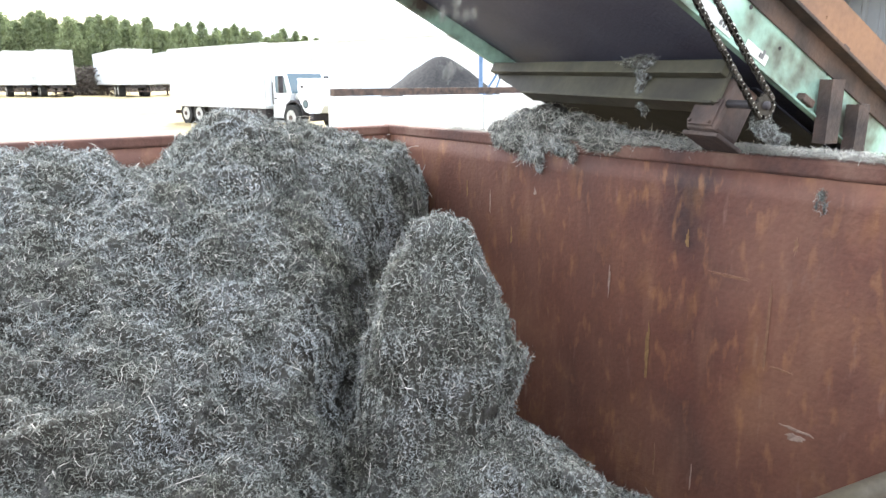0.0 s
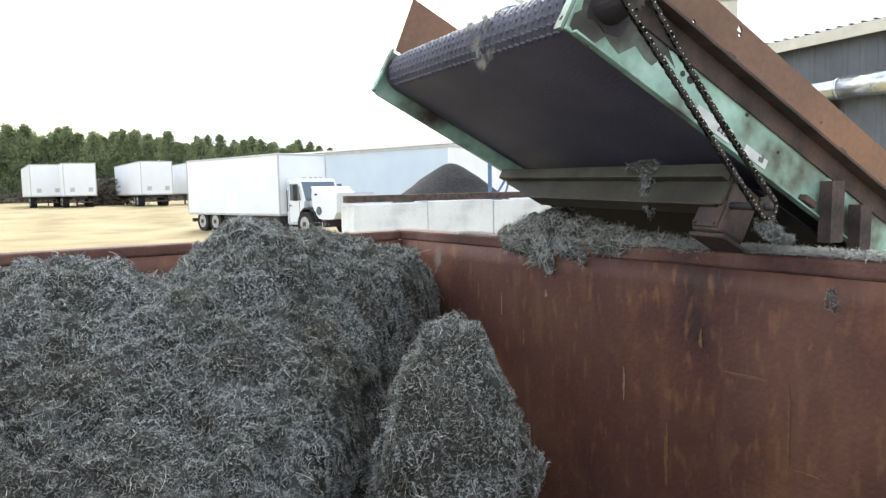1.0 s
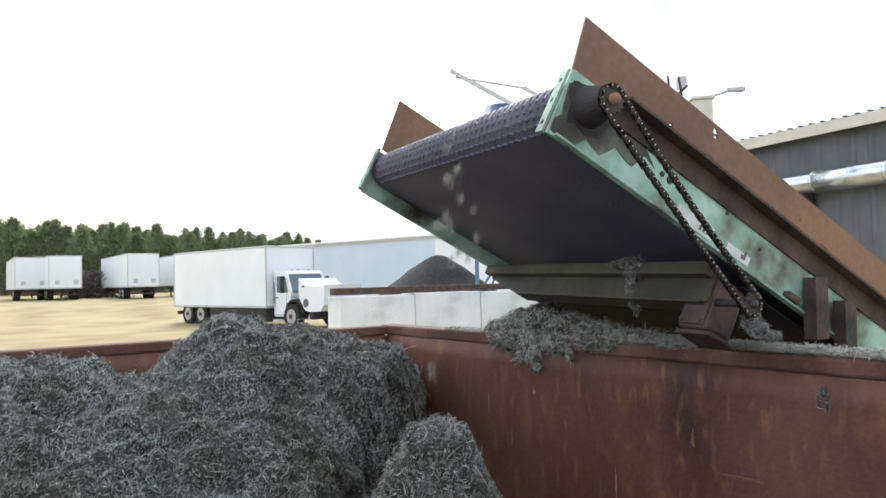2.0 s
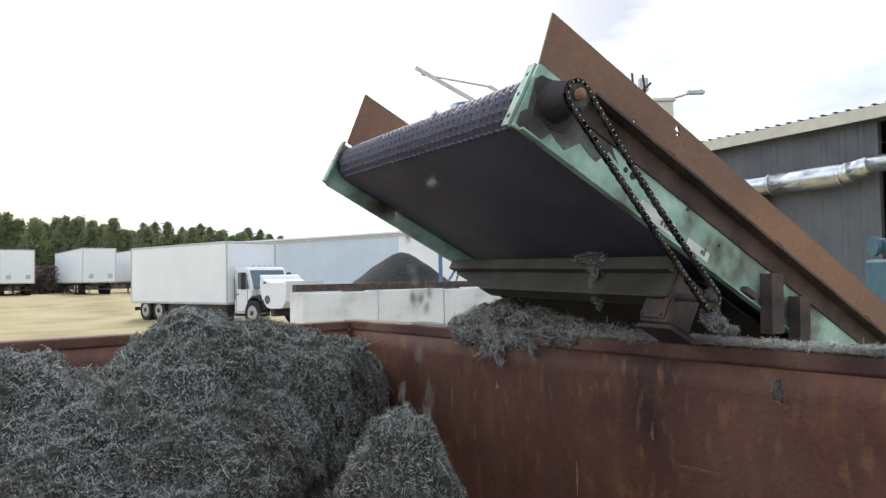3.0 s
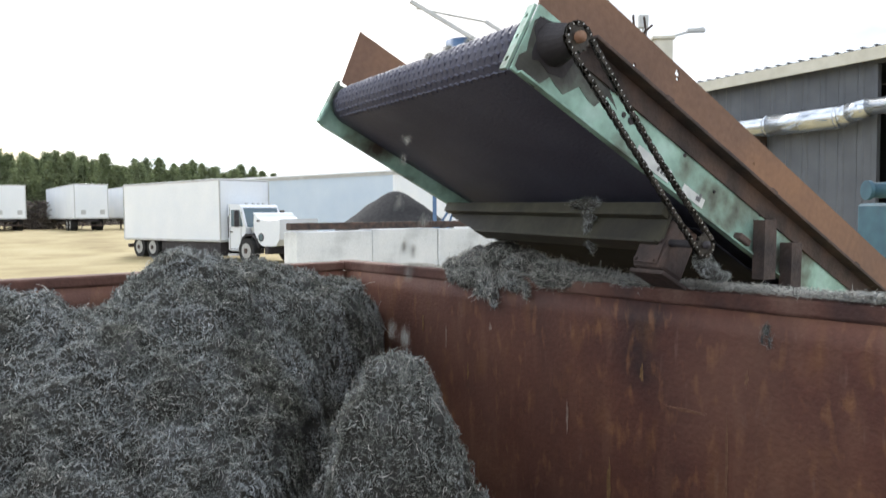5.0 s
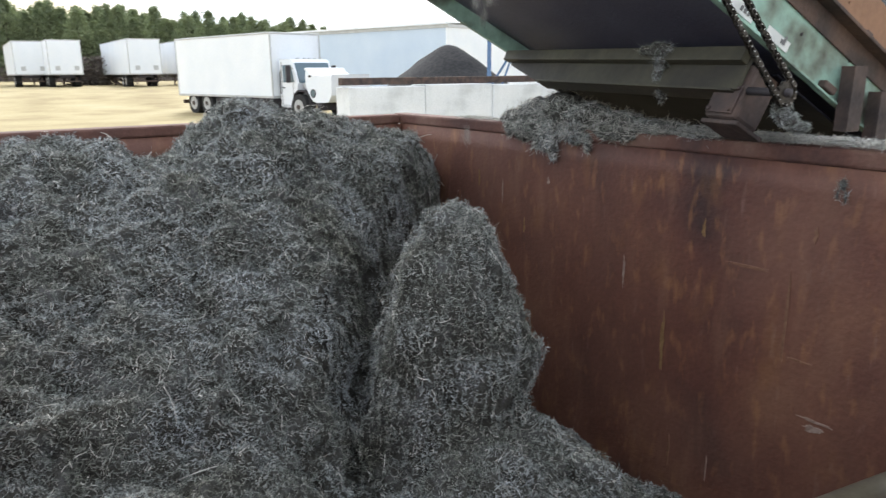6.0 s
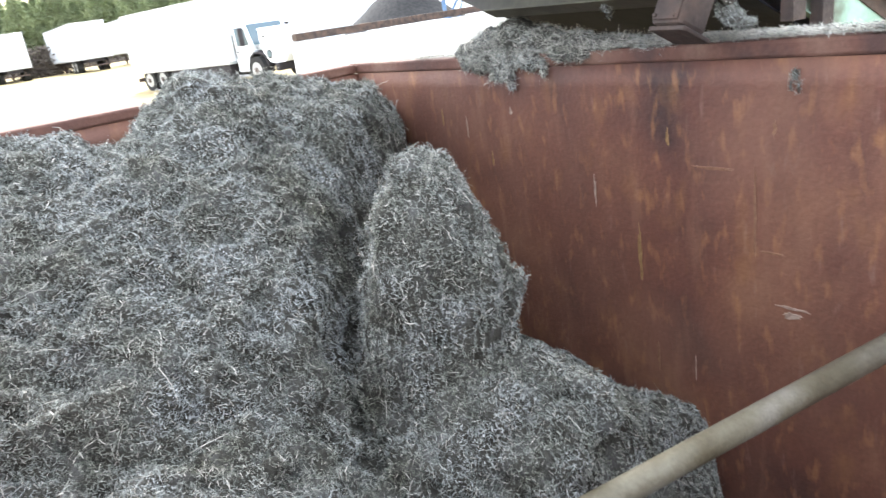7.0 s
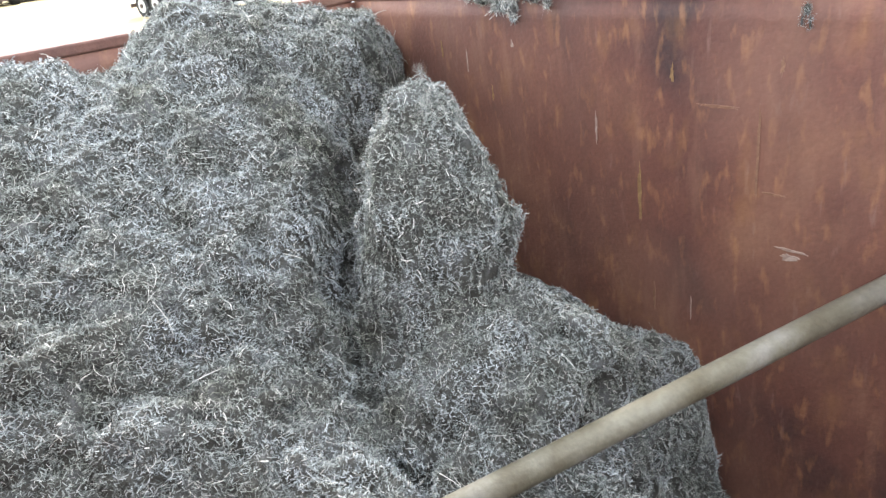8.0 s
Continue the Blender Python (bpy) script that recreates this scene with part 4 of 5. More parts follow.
def build_truck():
    o = yard(-9.43, 29.0)
    m = frame_at(-9.43, 29.0, ground_z(o.x, o.y) - 0.01, 0.785, -0.62)
    t = thing("box_truck", m, "white box truck with its bonnet tilted open on sandy ground", "truck")
    part("cargo_box", box((-7.9, 0.0, 0.86), (0, 2.45, 3.42), 0.05), M_WHITE, t, "plain white cargo box")
    for a, b in (((-7.92, -0.02, 3.36), (0.02, 2.47, 3.44)), ((-7.92, -0.015, 0.82), (0.02, 2.465, 0.92))):
        part("box_rail", box(a, b, 0.02), M_TRIM, t)
    for x, y in ((-0.03, -0.02), (-7.93, -0.02), (-0.03, 2.43)):
        part("corner_post", box((x, y, 0.86), (x + 0.06, y + 0.05, 3.36), 0.01), M_TRIM, t)
    part("chassis", box((-7.6, 0.75, 0.55), (2.6, 1.75, 0.80), 0.02), M_BLACK, t)
    part("side_skirt", box((-4.7, 0.08, 0.24), (-0.15, 2.3, 0.82), 0.04), M_BLACK, t)
    part("rear_bumper", box((-8.0, 0.2, 0.45), (-7.85, 2.25, 0.62), 0.02), M_RUST_DARK, t)
    cab = part("cab", prism([(0.14, 0.5), (0.95, 0.5), (1.0, 0.85), (1.25, 1.0), (1.32, 1.42), (1.02, 2.26), (0.88, 2.36), (0.14, 2.38)], 1.85, "y"), M_WHITE, t, "white cab", m=pose(0, 0.3, 0))
    part("windscreen", prism([(1.342, 1.44), (1.065, 2.22), (1.03, 2.22), (1.30, 1.44)], 1.65, "y"), M_GLASS, cab, m=pose(0, 0.1, 0))
    part("side_window", prism([(0.36, 1.46), (1.12, 1.46), (0.92, 2.14), (0.36, 2.14)], -0.015, "y"), M_GLASS, cab, m=pose(0, -0.003, 0))
    for u0, u1, w0, w1 in ((0.24, 0.255, 0.55, 2.25), (0.255, 1.0, 0.545, 0.56), (1.0, 1.014, 0.9, 1.42)):
        part("door_seam", box((u0, -0.008, w0), (u1, 0.0, w1)), M_BLACK, cab)
    part("door_handle", box((0.3, -0.03, 1.22), (0.45, -0.001, 1.27), 0.008), M_BLACK, cab)
    part("grab_rail", box((0.165, -0.05, 1.0), (0.195, -0.02, 1.9), 0.008), M_BLACK, cab)
    for y in (-0.34, 1.96):
        mir = part("mirror", box((1.0, y, 1.45), (1.1, y + 0.2, 2.12), 0.03), M_BLACK, cab, "tall black door mirror")
        part("mirror_arm", box((1.03, min(y + 0.2, 1.85), 2.0), (1.06, max(y, 0.0), 2.03)), M_BLACK, mir)
    part("wiper", box((1.36, 0.4, 1.46), (1.375, 1.1, 1.48)), M_BLACK, cab)
    part("step", box((0.25, -0.14, 0.28), (0.95, 0.12, 0.36), 0.02), M_TRIM, cab)
    part("step", box((0.3, -0.06, 0.46), (0.9, 0.1, 0.52), 0.02), M_TRIM, cab)
    part("engine", box((1.34, 0.6, 0.7), (2.5, 1.8, 1.38), 0.1), M_BLACK, t, "exposed dark engine")
    part("coolant_tank", box((1.36, 0.5, 1.2), (1.6, 0.8, 1.45), 0.05), M_TRIM, t)
    part("air_cleaner", rod((1.75, 0.62, 1.35), (1.75, 1.5, 1.35), 0.17, 18), M_RUST_DARK, t)
    part("wheel_arch", prism([(0.98, 0.62), (1.12, 1.0), (1.4, 1.17), (1.8, 1.17), (2.1, 1.0), (2.25, 0.62), (2.19, 0.62), (2.05, 0.95), (1.78, 1.1), (1.42, 1.1), (1.17, 0.95), (1.04, 0.62)], 0.4, "y"), M_BLACK, t, "black inner wheel arch", m=pose(0, 0.22, 0))
    hood = part("bonnet", prism([(1.66, 2.08), (1.74, 2.06), (1.70, 1.75), (1.74, 1.4), (1.9, 1.08), (2.15, 0.86), (2.5, 0.78), (3.1, 0.85), (3.3, 1.1), (3.36, 1.88), (3.2, 1.84), (2.7, 1.82), (2.2, 1.86), (1.92, 1.96), (1.80, 2.10), (1.72, 2.14)], 1.9, "y"), M_WHITE, t, "tilted white bonnet", m=pose(0.16, 0.28, -0.12))
    part("headlight", rod((2.18, -0.02, 1.16), (2.18, 0.01, 1.16), 0.13, 16), M_GLASS, hood)
    part("headlight_rim", rod((2.18, -0.01, 1.16), (2.18, 0.008, 1.16), 0.17, 20), M_BLACK, hood)
    part("vent", box((1.92, -0.012, 1.78), (2.1, -0.001, 1.85), 0.003), M_BLACK, hood)
    part("front_bumper", box((2.7, 0.15, 0.4), (2.95, 2.3, 0.7), 0.04), M_BLACK, t)
    for x in (-6.7, -5.5):
        for y, s in ((0.08, 1), (2.37, -1)):
            wheel_parts(t, x, y, 0.5, 0.5, s)
    for y, s in ((0.1, 1), (2.35, -1)):
        wheel_parts(t, 1.6, y, 0.5, 0.3, s)
    for k, y in enumerate((0.5, 0.9, 1.2, 1.5, 1.9)):
        part("roof_lamp", box((0.75, y * 0.85 - 0.05, 2.375), (0.85, y * 0.85 + 0.05, 2.42), 0.01), M_TRIM, cab)


build_truck()


def build_trailers():
    o = yard(-29.8, 56.0)
    z = ground_z(o.x, o.y) - 0.01
    m = frame_at(-29.8, 56.0, z, 0.62, -0.785)
    t = thing("semi_trailer", m, "white box trailer parked on the sandy yard", "trailer", "parked trailers")
    part("trailer_box", box((-12.8, 0.0, 1.05), (0, 2.55, 3.75), 0.04), M_WHITE, t)
    for a, b in (((-12.82, -0.015, 3.70), (0.015, 2.565, 3.78)), ((-12.82, -0.015, 0.98), (0.015, 2.565, 1.08))):
        part("trailer_rail", box(a, b, 0.02), M_TRIM, t)
    for y in (0.02, 2.47):
        part("corner_post", box((-0.06, y, 1.05), (0.03, y + 0.06, 3.7), 0.01), M_TRIM, t)
    for y in (0.5, 1.9):
        part("placard", box((0.002, y, 1.35), (0.02, y + 0.35, 1.7)), M_TRIM, t)
    part("underframe", box((-12.4, 0.7, 0.75), (-0.2, 1.85, 0.96), 0.02), M_BLACK, t)
    part("rear_guard", box((-0.12, 0.3, 0.42), (-0.02, 2.25, 0.52), 0.01), M_RUST_DARK, t)
    for y in (0.6, 1.9):
        part("guard_post", box((-0.1, y, 0.52), (-0.04, y + 0.08, 0.75), 0.01), M_RUST_DARK, t)
    for x in (-2.2, -3.5):
        for y, s in ((0.06, 1), (2.49, -1)):
            wheel_parts(t, x, y, 0.5, 0.5, s)
    for y in (0.5, 2.0):
        part("landing_leg", box((-10.2, y, 0.02), (-10.05, y + 0.12, 0.8), 0.01), M_RUST_DARK, t)
    for dr, da in ((-7.1, 0.6), (-10.9, 1.8), (5.2, 1.0)):
        p = yard(-29.8 + dr, 56.0 + da)
        mm = m.copy()
        mm.translation = (p.x, p.y, ground_z(p.x, p.y) - 0.01)
        copy_thing(t, mm)


build_trailers()


def corrugated(length, height, pitch=0.45, depth=0.03):
    """A ribbed sheet in the x-z plane, 2 cm of backing behind it."""
    bm = bmesh.new()
    xs = []
    x = 0.0
    while x < length:
        xs += [(x, 0.0), (x + pitch * 0.62, 0.0), (x + pitch * 0.70, depth), (x + pitch * 0.92, depth)]
        x += pitch
    xs = [(min(a, length), d) for a, d in xs] + [(length, 0.0)]
    lo = [bm.verts.new((a, -d, 0)) for a, d in xs]
    hi = [bm.verts.new((a, -d, height)) for a, d in xs]
    for k in range(len(xs) - 1):
        if xs[k + 1][0] > xs[k][0]:
            bm.faces.new((lo[k], lo[k + 1], hi[k + 1], hi[k]))
    add_box(bm, (0, 0.02, 0), (length, 0.06, height))
    return bm


def build_white_warehouse():
    o = yard(-3.6, 45.0)
    z = ground_z(o.x, o.y) - 0.3
    m = frame_at(-3.6, 45.0, z, -0.82, 0.57)
    t = thing("white_warehouse", m, "large white metal-clad warehouse, one wall tinted as shaded", "building")
    tall = 5.07 - z
    # the face turned from the light gets the shade-tinted white
    part("wall", box((0, -0.15, 0), (26, 0.0, tall)), M_WHITE_SHADED, t)
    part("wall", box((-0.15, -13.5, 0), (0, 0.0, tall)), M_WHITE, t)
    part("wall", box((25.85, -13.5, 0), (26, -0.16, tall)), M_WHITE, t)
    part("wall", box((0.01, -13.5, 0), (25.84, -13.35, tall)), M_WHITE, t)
    part("roof", prism([(0.15, tall + 0.02), (-6.75, tall + 0.5), (-13.65, tall + 0.02), (-13.65, tall + 0.14), (-6.75, tall + 0.62), (0.15, tall + 0.14)], 26.4, "x"), M_WHITE, t, m=pose(-0.2, 0, 0))
    part("eave_trim", box((-0.2, 0.0, tall - 0.18), (26.2, 0.05, tall + 0.02), 0.01), M_TRIM, t)
    part("eave_trim", box((-0.2, -13.5, tall - 0.18), (-0.15, -0.002, tall + 0.02), 0.01), M_TRIM, t)


build_white_warehouse()


def build_block_wall():
    m = frame_at(-1.705, 15.5, 0, 1.43, 1.15)
    t = thing("block_wall", m, "stacked pale concrete block wall with a rusty beam on top", "wall")
    bm = box((0.012, 0, 0.0), (1.818, 0.6, 1.0), 0.02)
    me = bpy.data.meshes.new("block")
    bm.to_mesh(me)
    bm.free()
    me.materials.append(M_CONC)
    rng = random.Random(4)
    for k in range(-1, 7):
        for row in (0, 1):
            ob = new("block", me)
            ob.parent = t
            ob.matrix_basis = pose(1.83 * k, rng.uniform(-0.02, 0.02), row * 1.003 + (rng.uniform(-0.02, 0.02) if row else 0.0) - 0.005, 0, 0, rng.uniform(-0.4, 0.4))
    part("channel_beam", box((-1.9, 0.1, 2.025), (3.6, 0.3, 2.17), 0.01), M_RUST_DARK, t, "rusty channel beam")
    part("post", box((3.95, -0.12, 0), (4.05, -0.03, 2.0), 0.01), M_RUST_DARK, t, "rusty steel post")


build_block_wall()


def build_mulch_pile():
    o = yard(-2.3, 30.0)
    n, rings, verts, faces = 64, 26, [], []
    zg = ground_z(o.x, o.y)
    for i in range(rings + 1):
        r = 4.4 * i / rings
        for k in range(n):
            a = 2 * math.pi * k / n
            h = 3.34 - zg - 0.78 * math.sqrt(r * r + 0.25) + 0.39
            x, y = r * math.cos(a), r * math.sin(a)
            verts.append((x, y, max(-0.05, h + 0.07 * fbm(x * 1.3, y * 1.3, 3) * min(1, r))))
    faces = [(i * n + k, i * n + (k + 1) % n, (i + 1) * n + (k + 1) % n, (i + 1) * n + k) for i in range(rings) for k in range(n)]
    ob = mesh_from("mulch_pile", verts, faces, [M_COAL], smooth=True)
    ob.location = (o.x, o.y, zg)
    tagged(ob, "conical pile of black mulch behind the block wall", "pile")


build_mulch_pile()


def build_shed():
    f0, f1 = (3.6, 26.55), (12.6, 11.2)
    dr, da = f1[0] - f0[0], f1[1] - f0[1]
    length = math.hypot(dr, da)
    m = frame_at(f0[0], f0[1], -0.17, dr, da)
    t = thing("metal_shed", m, "grey ribbed metal shed with cream eave trim and an open bay", "building")
    at = math.hypot(9.62 - f0[0], 16.2 - f0[1])
    part("wall", corrugated(at, 5.95), M_SHED, t, m=Matrix.Identity(4))
    part("wall", corrugated(length - at - 3.4, 5.95), M_SHED, t, m=pose(at + 3.4, 0, 0))
    part("lintel", corrugated(3.4, 0.15), M_SHED, t, m=pose(at, 0, 5.8))
    part("jamb", box((at - 0.08, -0.05, 0), (at + 0.04, 0.1, 5.79), 0.01), M_SHED, t)
    part("back_wall", box((0, 9.0, 0), (length, 9.1, 6.85)), M_SHED, t)
    part("gable_wall", prism([(0.07, 0), (9.1, 0), (9.1, 6.86), (0.07, 6.05)], 0.1, "x"), M_SHED, t, m=pose(-0.1, 0, 0))
    part("gable_wall", prism([(0.07, 0), (9.1, 0), (9.1, 6.86), (0.07, 6.05)], 0.1, "x"), M_SHED, t, m=pose(length, 0, 0))
    part("roof", prism([(-0.35, 6.02), (9.4, 6.9), (9.4, 7.0), (-0.35, 6.12)], length + 0.6, "x"), M_SHED, t, m=pose(-0.3, 0, 0))
    part("eave_trim", box((-0.3, -0.40, 5.82), (length + 0.3, -0.36, 6.1), 0.01), M_CREAM, t, "cream eave trim")
    part("soffit", box((-0.2, -0.355, 5.96), (length + 0.2, 0.0, 6.0)), M_SHED, t)
    rows = int((length + 0.4) / 0.3)
    for k in range(rows):
        part("roof_rib", box((-0.2 + 0.3 * k, -0.42, 6.125), (-0.12 + 0.3 * k, -0.2, 6.15), 0.008), M_SHED, t)
    # duct on brackets
    d = thing("air_duct", m, "shiny galvanised air duct along the shed wall", "duct")
    a0 = 6.0
    part("duct_run", rod((a0, -0.42, 4.66), (at - 2.4, -0.42, 4.66), 0.23, 28), M_DUCT, d, "", True)
    part("duct_run", rod((at - 2.45, -0.42, 4.66), (at - 0.55, -0.42, 4.66), 0.27, 28), M_DUCT, d, "wider dented duct section", True)
    part("elbow", rod((at - 0.62, -0.42, 4.65), (at - 0.3, -0.46, 4.72), 0.265, 28, 0.23), M_DUCT, d, "", True)
    part("elbow", rod((at - 0.34, -0.46, 4.71), (at + 0.1, -0.50, 4.78), 0.235, 28, 0.21), M_DUCT, d, "", True)
    part("duct_run", rod((at + 0.06, -0.50, 4.78), (length - 0.5, -0.50, 4.78), 0.185, 28), M_DUCT, d, "", True)
    for x in (a0 + 0.9, a0 + 2.2, at - 3.6, at - 2.43, at - 1.5, at - 0.62):
        r = 0.242 if x < at - 2.5 else 0.283
        part("duct_band", rod((x, -0.42, 4.66), (x + 0.05, -0.42, 4.66), r, 28), M_DUCT, d, "", True)
    for x in (at - 2.9, at - 6.0):
        part("bracket", box((x, -0.52, 4.1), (x + 0.16, -0.03, 4.43), 0.01), M_RUST_DARK, d)
    # a cream vent stack with lamps behind the roof edge
    p = yard(6.6, 22.0)
    s = thing("vent_stack", pose(p.x, p.y, 0, 0, 0, -39.7), "cream vent stack with a lamp arm above the shed roof", "vent")
    part("stack", box((-0.3, 0.0, 6.12), (0.27, 0.5, 7.62), 0.03), M_CREAM, s)
    part("cap", box((-0.36, -0.05, 7.62), (0.33, 0.55, 7.72), 0.02), M_CREAM, s)
    part("lamp_arm", rod((0.2, 0.2, 7.72), (1.25, 0.2, 8.0), 0.035, 8), M_TRIM, s)
    part("lamp_head", box((0.75, 0.12, 7.86), (1.3, 0.3, 7.98), 0.02, Matrix.Identity(4)), M_TRIM, s)
    part("flood_lamp", box((-0.75, 0.1, 8.0), (-0.45, 0.3, 8.4), 0.03), M_TRIM, s)
    part("lamp_post", rod((-0.6, 0.2, 6.2), (-0.6, 0.2, 8.0), 0.03, 8), M_TRIM, s)


build_shed()


def build_tower():
    p = yard(0.0, 22.0)
    z = ground_z(p.x, p.y)
    t = thing("blue_hopper_tower", pose(p.x, p.y, z, 0, 0, -39.7), "blue drum on a braced steel stand with boom arms", "hopper")
    part("drum", rod((0.45, 0.0, 5.6 - z), (0.45, 0, 7.62 - z), 0.53, 32), M_BLUE, t, "blue drum", True)
    for x in (-0.47, 1.4):
        for y in (-0.5, 0.5):
            part("leg", box((x - 0.05, y - 0.05, 0), (x + 0.05, y + 0.05, 5.7 - z)), M_BLUE, t)
    for y in (-0.5, 0.5):
        part("brace", rod((-0.42, y, 1.6), (0.4, y, 2.9), 0.035, 8), M_BLUE, t)
        part("brace", rod((-0.1, y, 1.6), (0.25, y, 2.6), 0.03, 8), M_BLUE, t)
    part("platform", box((-0.6, -0.65, 5.6 - z), (1.55, 0.65, 5.72 - z), 0.02), M_BLUE, t)
    part("boom", box((-1.3, -0.65, -0.06), (1.15, -0.57, 0.06), 0.01), M_TRIM, t, m=pose(0, 0, 8.0 - z) @ Matrix.Rotation(radians(31), 4, "Y"))
    part("boom_rod", rod((-0.95, -0.6, 8.46 - z), (1.15, -0.6, 8.03 - z), 0.03, 8), M_TRIM, t)
    part("boom_end", box((0, -0.65, -0.05), (0.85, -0.57, 0.05), 0.01), M_TRIM, t, m=pose(1.1, 0, 8.05 - z) @ Matrix.Rotation(radians(32), 4, "Y"))


build_tower()


def build_teal_machine():
    p = yard(5.75, 9.0)
    t = thing("teal_loader", pose(p.x, p.y, ground_z(p.x, p.y), 0, 0, -39.7), "teal painted loading machine beside the shed", "machine")
    part("column", box((-0.16, 0, 0), (0.9, 0.8, 2.5), 0.04), M_TEAL, t)
    part("arm", rod((-0.42, 0.1, 2.66), (1.0, 0.1, 2.66), 0.10, 20), M_TEAL, t, "", True)
    part("arm_cap", rod((-0.45, 0.1, 2.66), (-0.40, 0.1, 2.66), 0.125, 20), M_TEAL, t)
    part("panel", box((0.0, -0.02, 1.85), (0.5, -0.003, 2.35), 0.005), M_BLACK, t)
    part("foot", box((-0.5, -0.2, 0.0), (1.2, 1.2, 0.12), 0.02), M_BLACK, t)


build_teal_machine()


# ---- trees ----
def pine(seed, tall):
    rng = random.Random(seed)
    t = thing("pine_tree", pose(0, 0, 0), "tall green pine in the row behind the yard", "tree", "pines behind the yard")
    bm = bmesh.new()
    add_rod(bm, (0, 0, -0.3), (0.1, 0.05, tall * 0.55), 0.17, 10, 0.11)
    add_rod(bm, (0.1, 0.05, tall * 0.54), (0.0, 0.1, tall * 0.95), 0.11, 8, 0.03)
    for k in range(16):
        z = tall * (0.2 + 0.7 * k / 16)
        a, r = rng.uniform(0, 6.28), (1.0 - k / 20) * rng.uniform(1.0, 1.9)
        add_rod(bm, (0.06, 0.04, z), (r * math.cos(a), r * math.sin(a), z + r * 0.35), 0.045, 5, 0.012)
    part("trunk", bm, M_BARK, t)
    verts, faces = [], []
    for k in range(190):
        h = rng.random() ** 0.8
        z = tall * (0.02 + 0.96 * h)
        wide = tall * 0.25 * (1.0 - h ** 2.2) + 0.12
        a, r = rng.uniform(0, 6.28), wide * math.sqrt(rng.random())
        cx, cy = r * math.cos(a), r * math.sin(a)
        size = rng.uniform(0.35, 0.7) * (1.15 - 0.55 * h)
        for q in range(26):
            d = Vector((rng.gauss(0, 1), rng.gauss(0, 1), rng.gauss(0, 0.8)))
            c = Vector((cx, cy, z)) + d * size * 0.85
            e1 = Vector((rng.gauss(0, 1), rng.gauss(0, 1), rng.gauss(0, 1))).normalized() * rng.uniform(0.16, 0.32)
            e2 = Vector((rng.gauss(0, 1), rng.gauss(0, 1), rng.gauss(0, 1))).normalized() * rng.uniform(0.06, 0.13)
            b = len(verts)
            verts += [c - e1, c + e2, c + e1, c - e2]
            faces.append((b, b + 1, b + 2, b + 3))
    mesh_from("crown", verts, faces, [M_LEAF], t)
    return t


def build_trees():
    kinds = [pine(31 + k, tall) for k, tall in enumerate((10.4, 10.9, 9.9, 10.6, 9.6))]
    rng = random.Random(77)
    spots = []
    for k in range(150):
        row = k % 3
        right = -104 + 77 * (k + rng.uniform(-0.5, 0.5)) / 150
        spots.append((right, 92 + 7 * row + rng.uniform(-2, 2) + 0.12 * (right + 60), row))
    for k, (right, ahead, row) in enumerate(spots):
        p = yard(right, ahead)
        scale = rng.uniform(0.84, 1.0) * (1.0 - 0.2 * smooth_step(-70, -28, right))
        m = pose(p.x, p.y, ground_z(p.x, p.y), 0, 0, rng.uniform(0, 360))
        src = kinds[rng.randrange(5)]
        if k < 5:
            kinds[k].matrix_basis = m
            kinds[k].scale = (scale, scale, scale)
            continue
        ob = copy_thing(src, m)
        ob.scale = (scale, scale, scale * rng.uniform(0.94, 1.05))
    # low dry brush in front of the trees
    verts, faces = [], []
    for k in range(9000):
        right = rng.uniform(-104, -26)
        ahead = 86 + rng.uniform(-3, 5) + 0.12 * (right + 60)
        p = yard(right, ahead)
        c = Vector((p.x, p.y, ground_z(p.x, p.y) + abs(rng.gauss(0, 0.9)) * (0.6 + 0.5 * math.sin(right * 0.5))))
        e1 = Vector((rng.gauss(0, 1), rng.gauss(0, 1), rng.gauss(0, 1))).normalized() * rng.uniform(0.2, 0.5)
        e2 = Vector((rng.gauss(0, 1), rng.gauss(0, 1), rng.gauss(0, 1))).normalized() * rng.uniform(0.05, 0.15)
        b = len(verts)
        verts += [c - e1, c + e2, c + e1, c - e2]
        faces.append((b, b + 1, b + 2, b + 3))
    for k in range(1600):
        p = yard(-38.6 + rng.gauss(0, 1.3), 66 + rng.gauss(0, 1.2))
        c = Vector((p.x, p.y, ground_z(p.x, p.y) + rng.random() ** 1.3 * 2.6))
        e1 = Vector((rng.gauss(0, 1), rng.gauss(0, 1), rng.gauss(0, 0.7))).normalized() * rng.uniform(0.25, 0.7)
        e2 = Vector((rng.gauss(0, 1), rng.gauss(0, 1), rng.gauss(0, 1))).normalized() * rng.uniform(0.03, 0.09)
        b = len(verts)
        verts += [c - e1, c + e2, c + e1, c - e2]
        faces.append((b, b + 1, b + 2, b + 3))
    ob = mesh_from("brush", verts, faces, [M_BRUSH])
    tagged(ob, "low dry brush in front of the pines", "brush", kind="stuff")


build_trees()


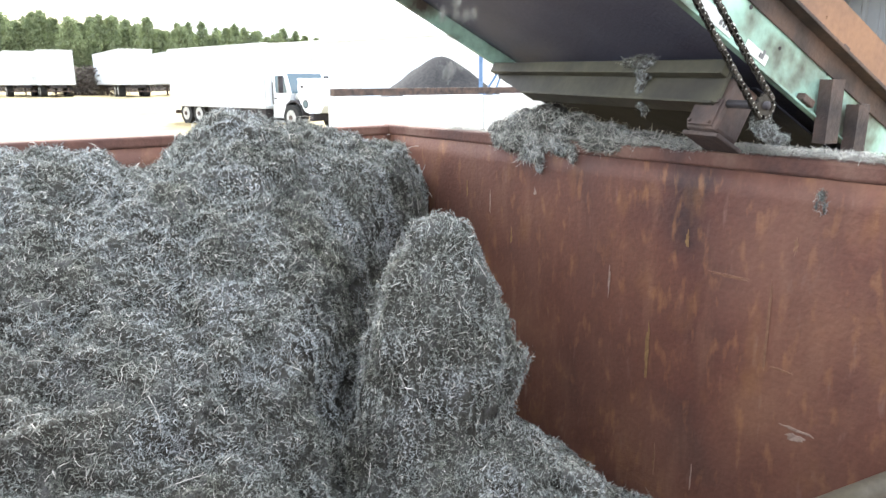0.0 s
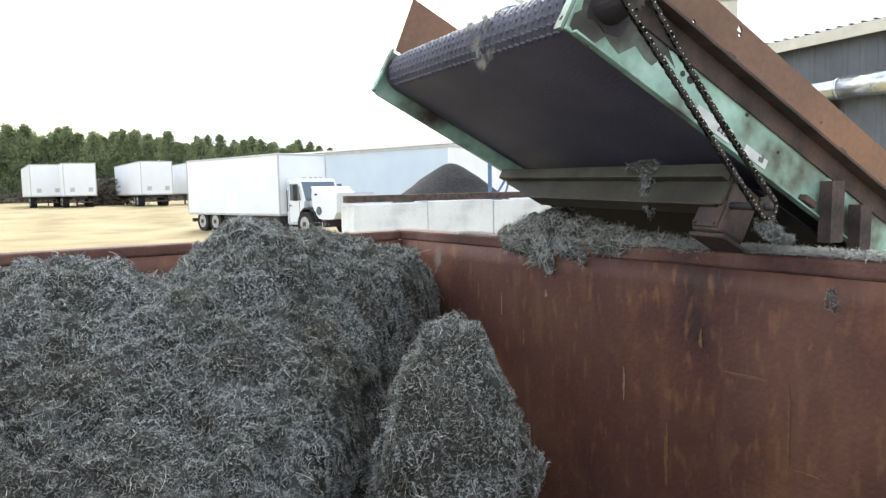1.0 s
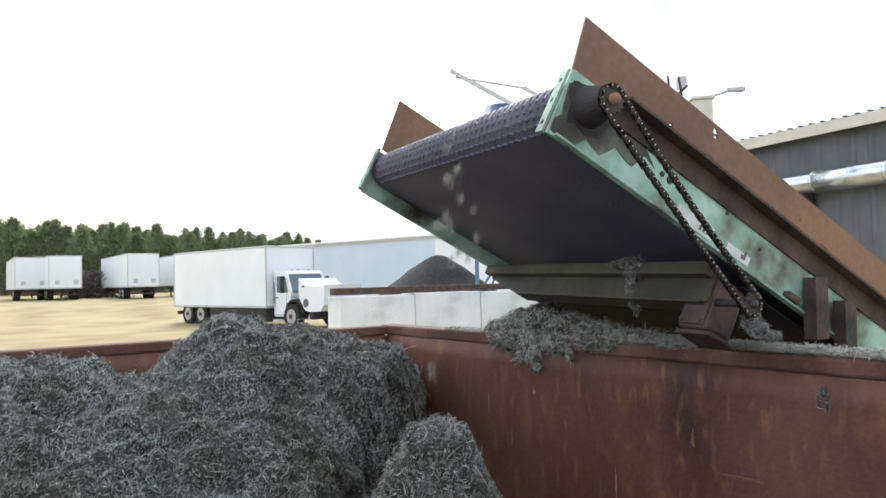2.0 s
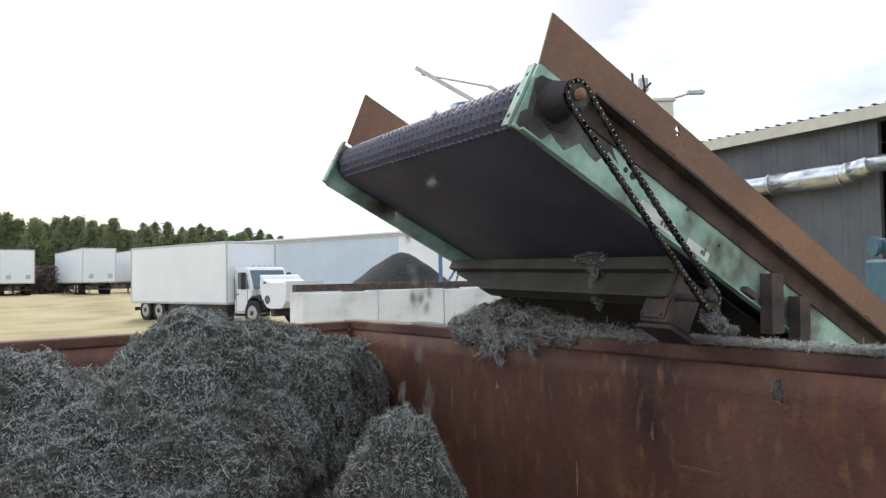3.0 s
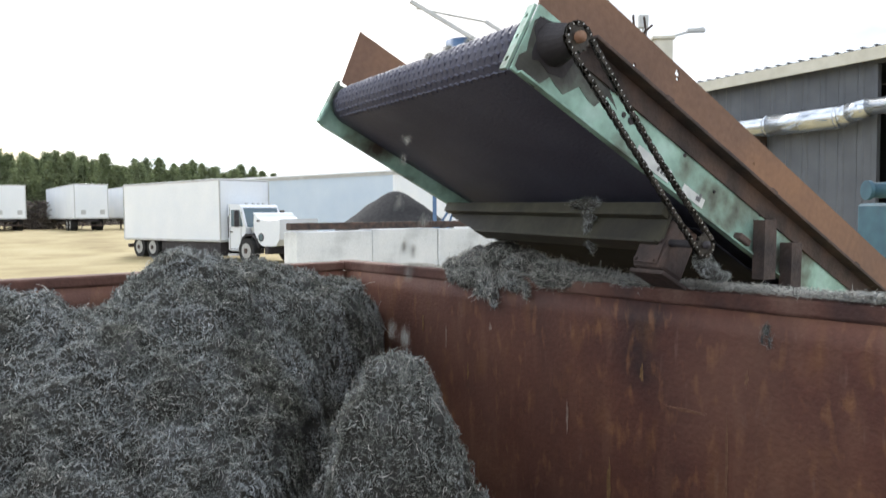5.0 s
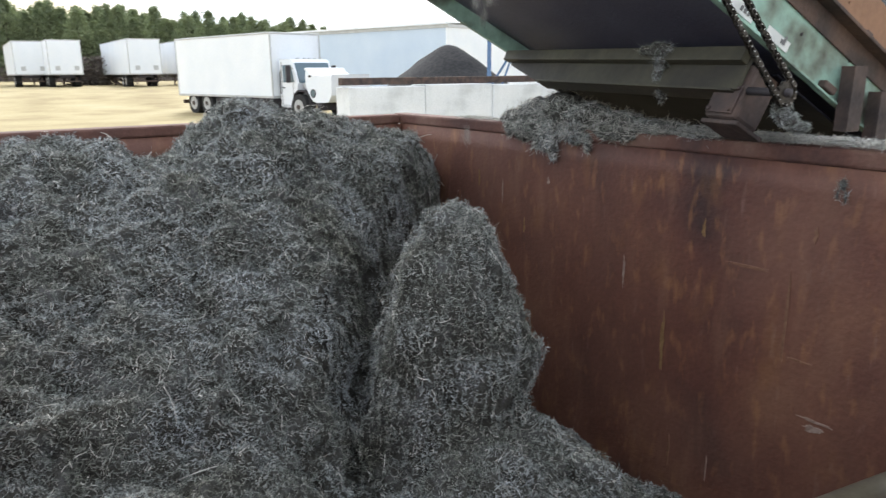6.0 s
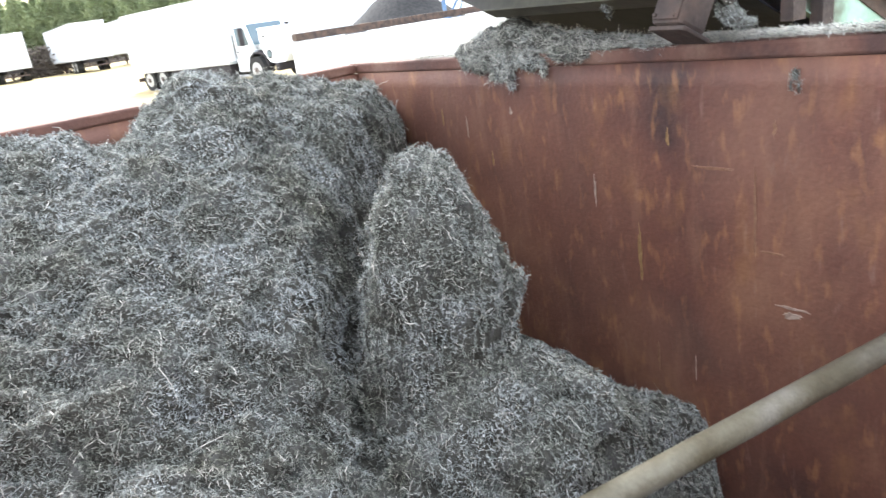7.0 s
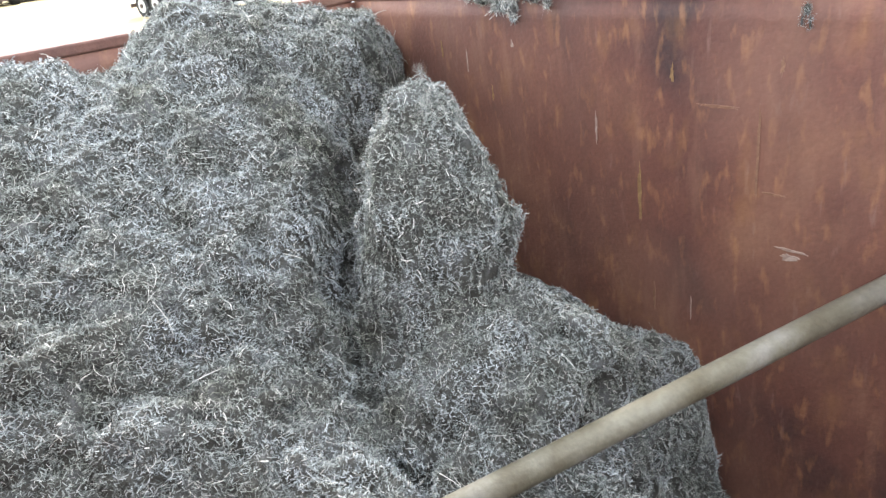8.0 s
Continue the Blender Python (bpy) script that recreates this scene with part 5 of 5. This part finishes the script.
# ---- falling clumps and turning shafts ----
def motions():
    rng = random.Random(12)
    g = 9.81
    # the belt sheds its load in bursts, with stray bits between them
    bursts = [-0.25, 0.85, 1.74, 2.6, 3.2, 3.28, 3.62, 3.83, 4.6, 5.08, 5.28, 5.75, 7.2]
    starts = [t + rng.gauss(0, 0.065) for t in bursts for _ in range(16)] + [-0.5 + 8.7 * k / 40 for k in range(40)]
    for k, go in enumerate(starts):
        v = 0.55 + rng.gauss(0, 0.07)
        size = rng.uniform(0.002, 0.005)
        ob = tuft("falling_clump", pose(0, 0, 0), ((0, 0, 0, size * 0.7, size * 0.6, size * 2.2), (size * 0.6, 0, size * 1.8, size * 0.4, size * 0.4, size * 1.6)), 60, "grey fibre wisp dropping from the belt end", 0.022, 100 + k, width=0.0012, pale=0.4, coarse=True)
        tagged(ob, group="falling clumps")
        start = CONV @ Vector((HEAD[0] - 0.055, v, HEAD[1] + 0.055))
        speed = 0.35
        a, far = rng.uniform(0, 6.28), rng.uniform(0.0, 0.13)
        rest = Vector((CONE[0] + far * math.cos(a), CONE[1] + far * math.sin(a), 0))
        rest.z = heap_full(rest.x, rest.y) - 0.035
        t_fall = math.sqrt(2 * (start.z - rest.z) / g)
        spin = rng.uniform(-40, 40)

        def place(t):
            if t < go:
                p = CONV @ Vector((0.06 + speed * (go - t), v, HEAD[1] + 0.082))
                near = max(0.0, 1 - (go - t) / 0.2)
                return p.lerp(start, near) if near > 0 else p, 80.0
            s = min(1.0, (t - go) / t_fall)
            q = Vector((start.x + (rest.x - start.x) * s, start.y + (rest.y - start.y) * s, start.z - (start.z - rest.z) * s * s))
            return q, 80.0 * max(0.0, 1 - 2.5 * s) + spin * s

        times = {0.0, 8.0}
        for n in range(9):
            times.add(go + t_fall * n / 8)
        for n in range(17):
            times.add(0.5 * n if 0.5 * n < go - 0.3 else 8.0)
        for extra in (-0.3, -0.2, -0.1):
            times.add(go + extra)
        times = sorted(round(t * 30) / 30 for t in times if 0 <= t <= 8.0)
        rows = []
        for t in sorted(set(times)):
            q, turn = place(t)
            rows.append((t, pose(q.x, q.y, q.z, turn, 0, 0)))
        walk(ob, rows)
    for ob, (u, w), rate in ((head_shaft, HEAD, -150.0), (drive_shaft, MOTOR, -182.0)):
        walk(ob, [(t * 0.4, pose(u, 0, w, 0, rate * t * 0.4, 0)) for t in range(21)])


motions()
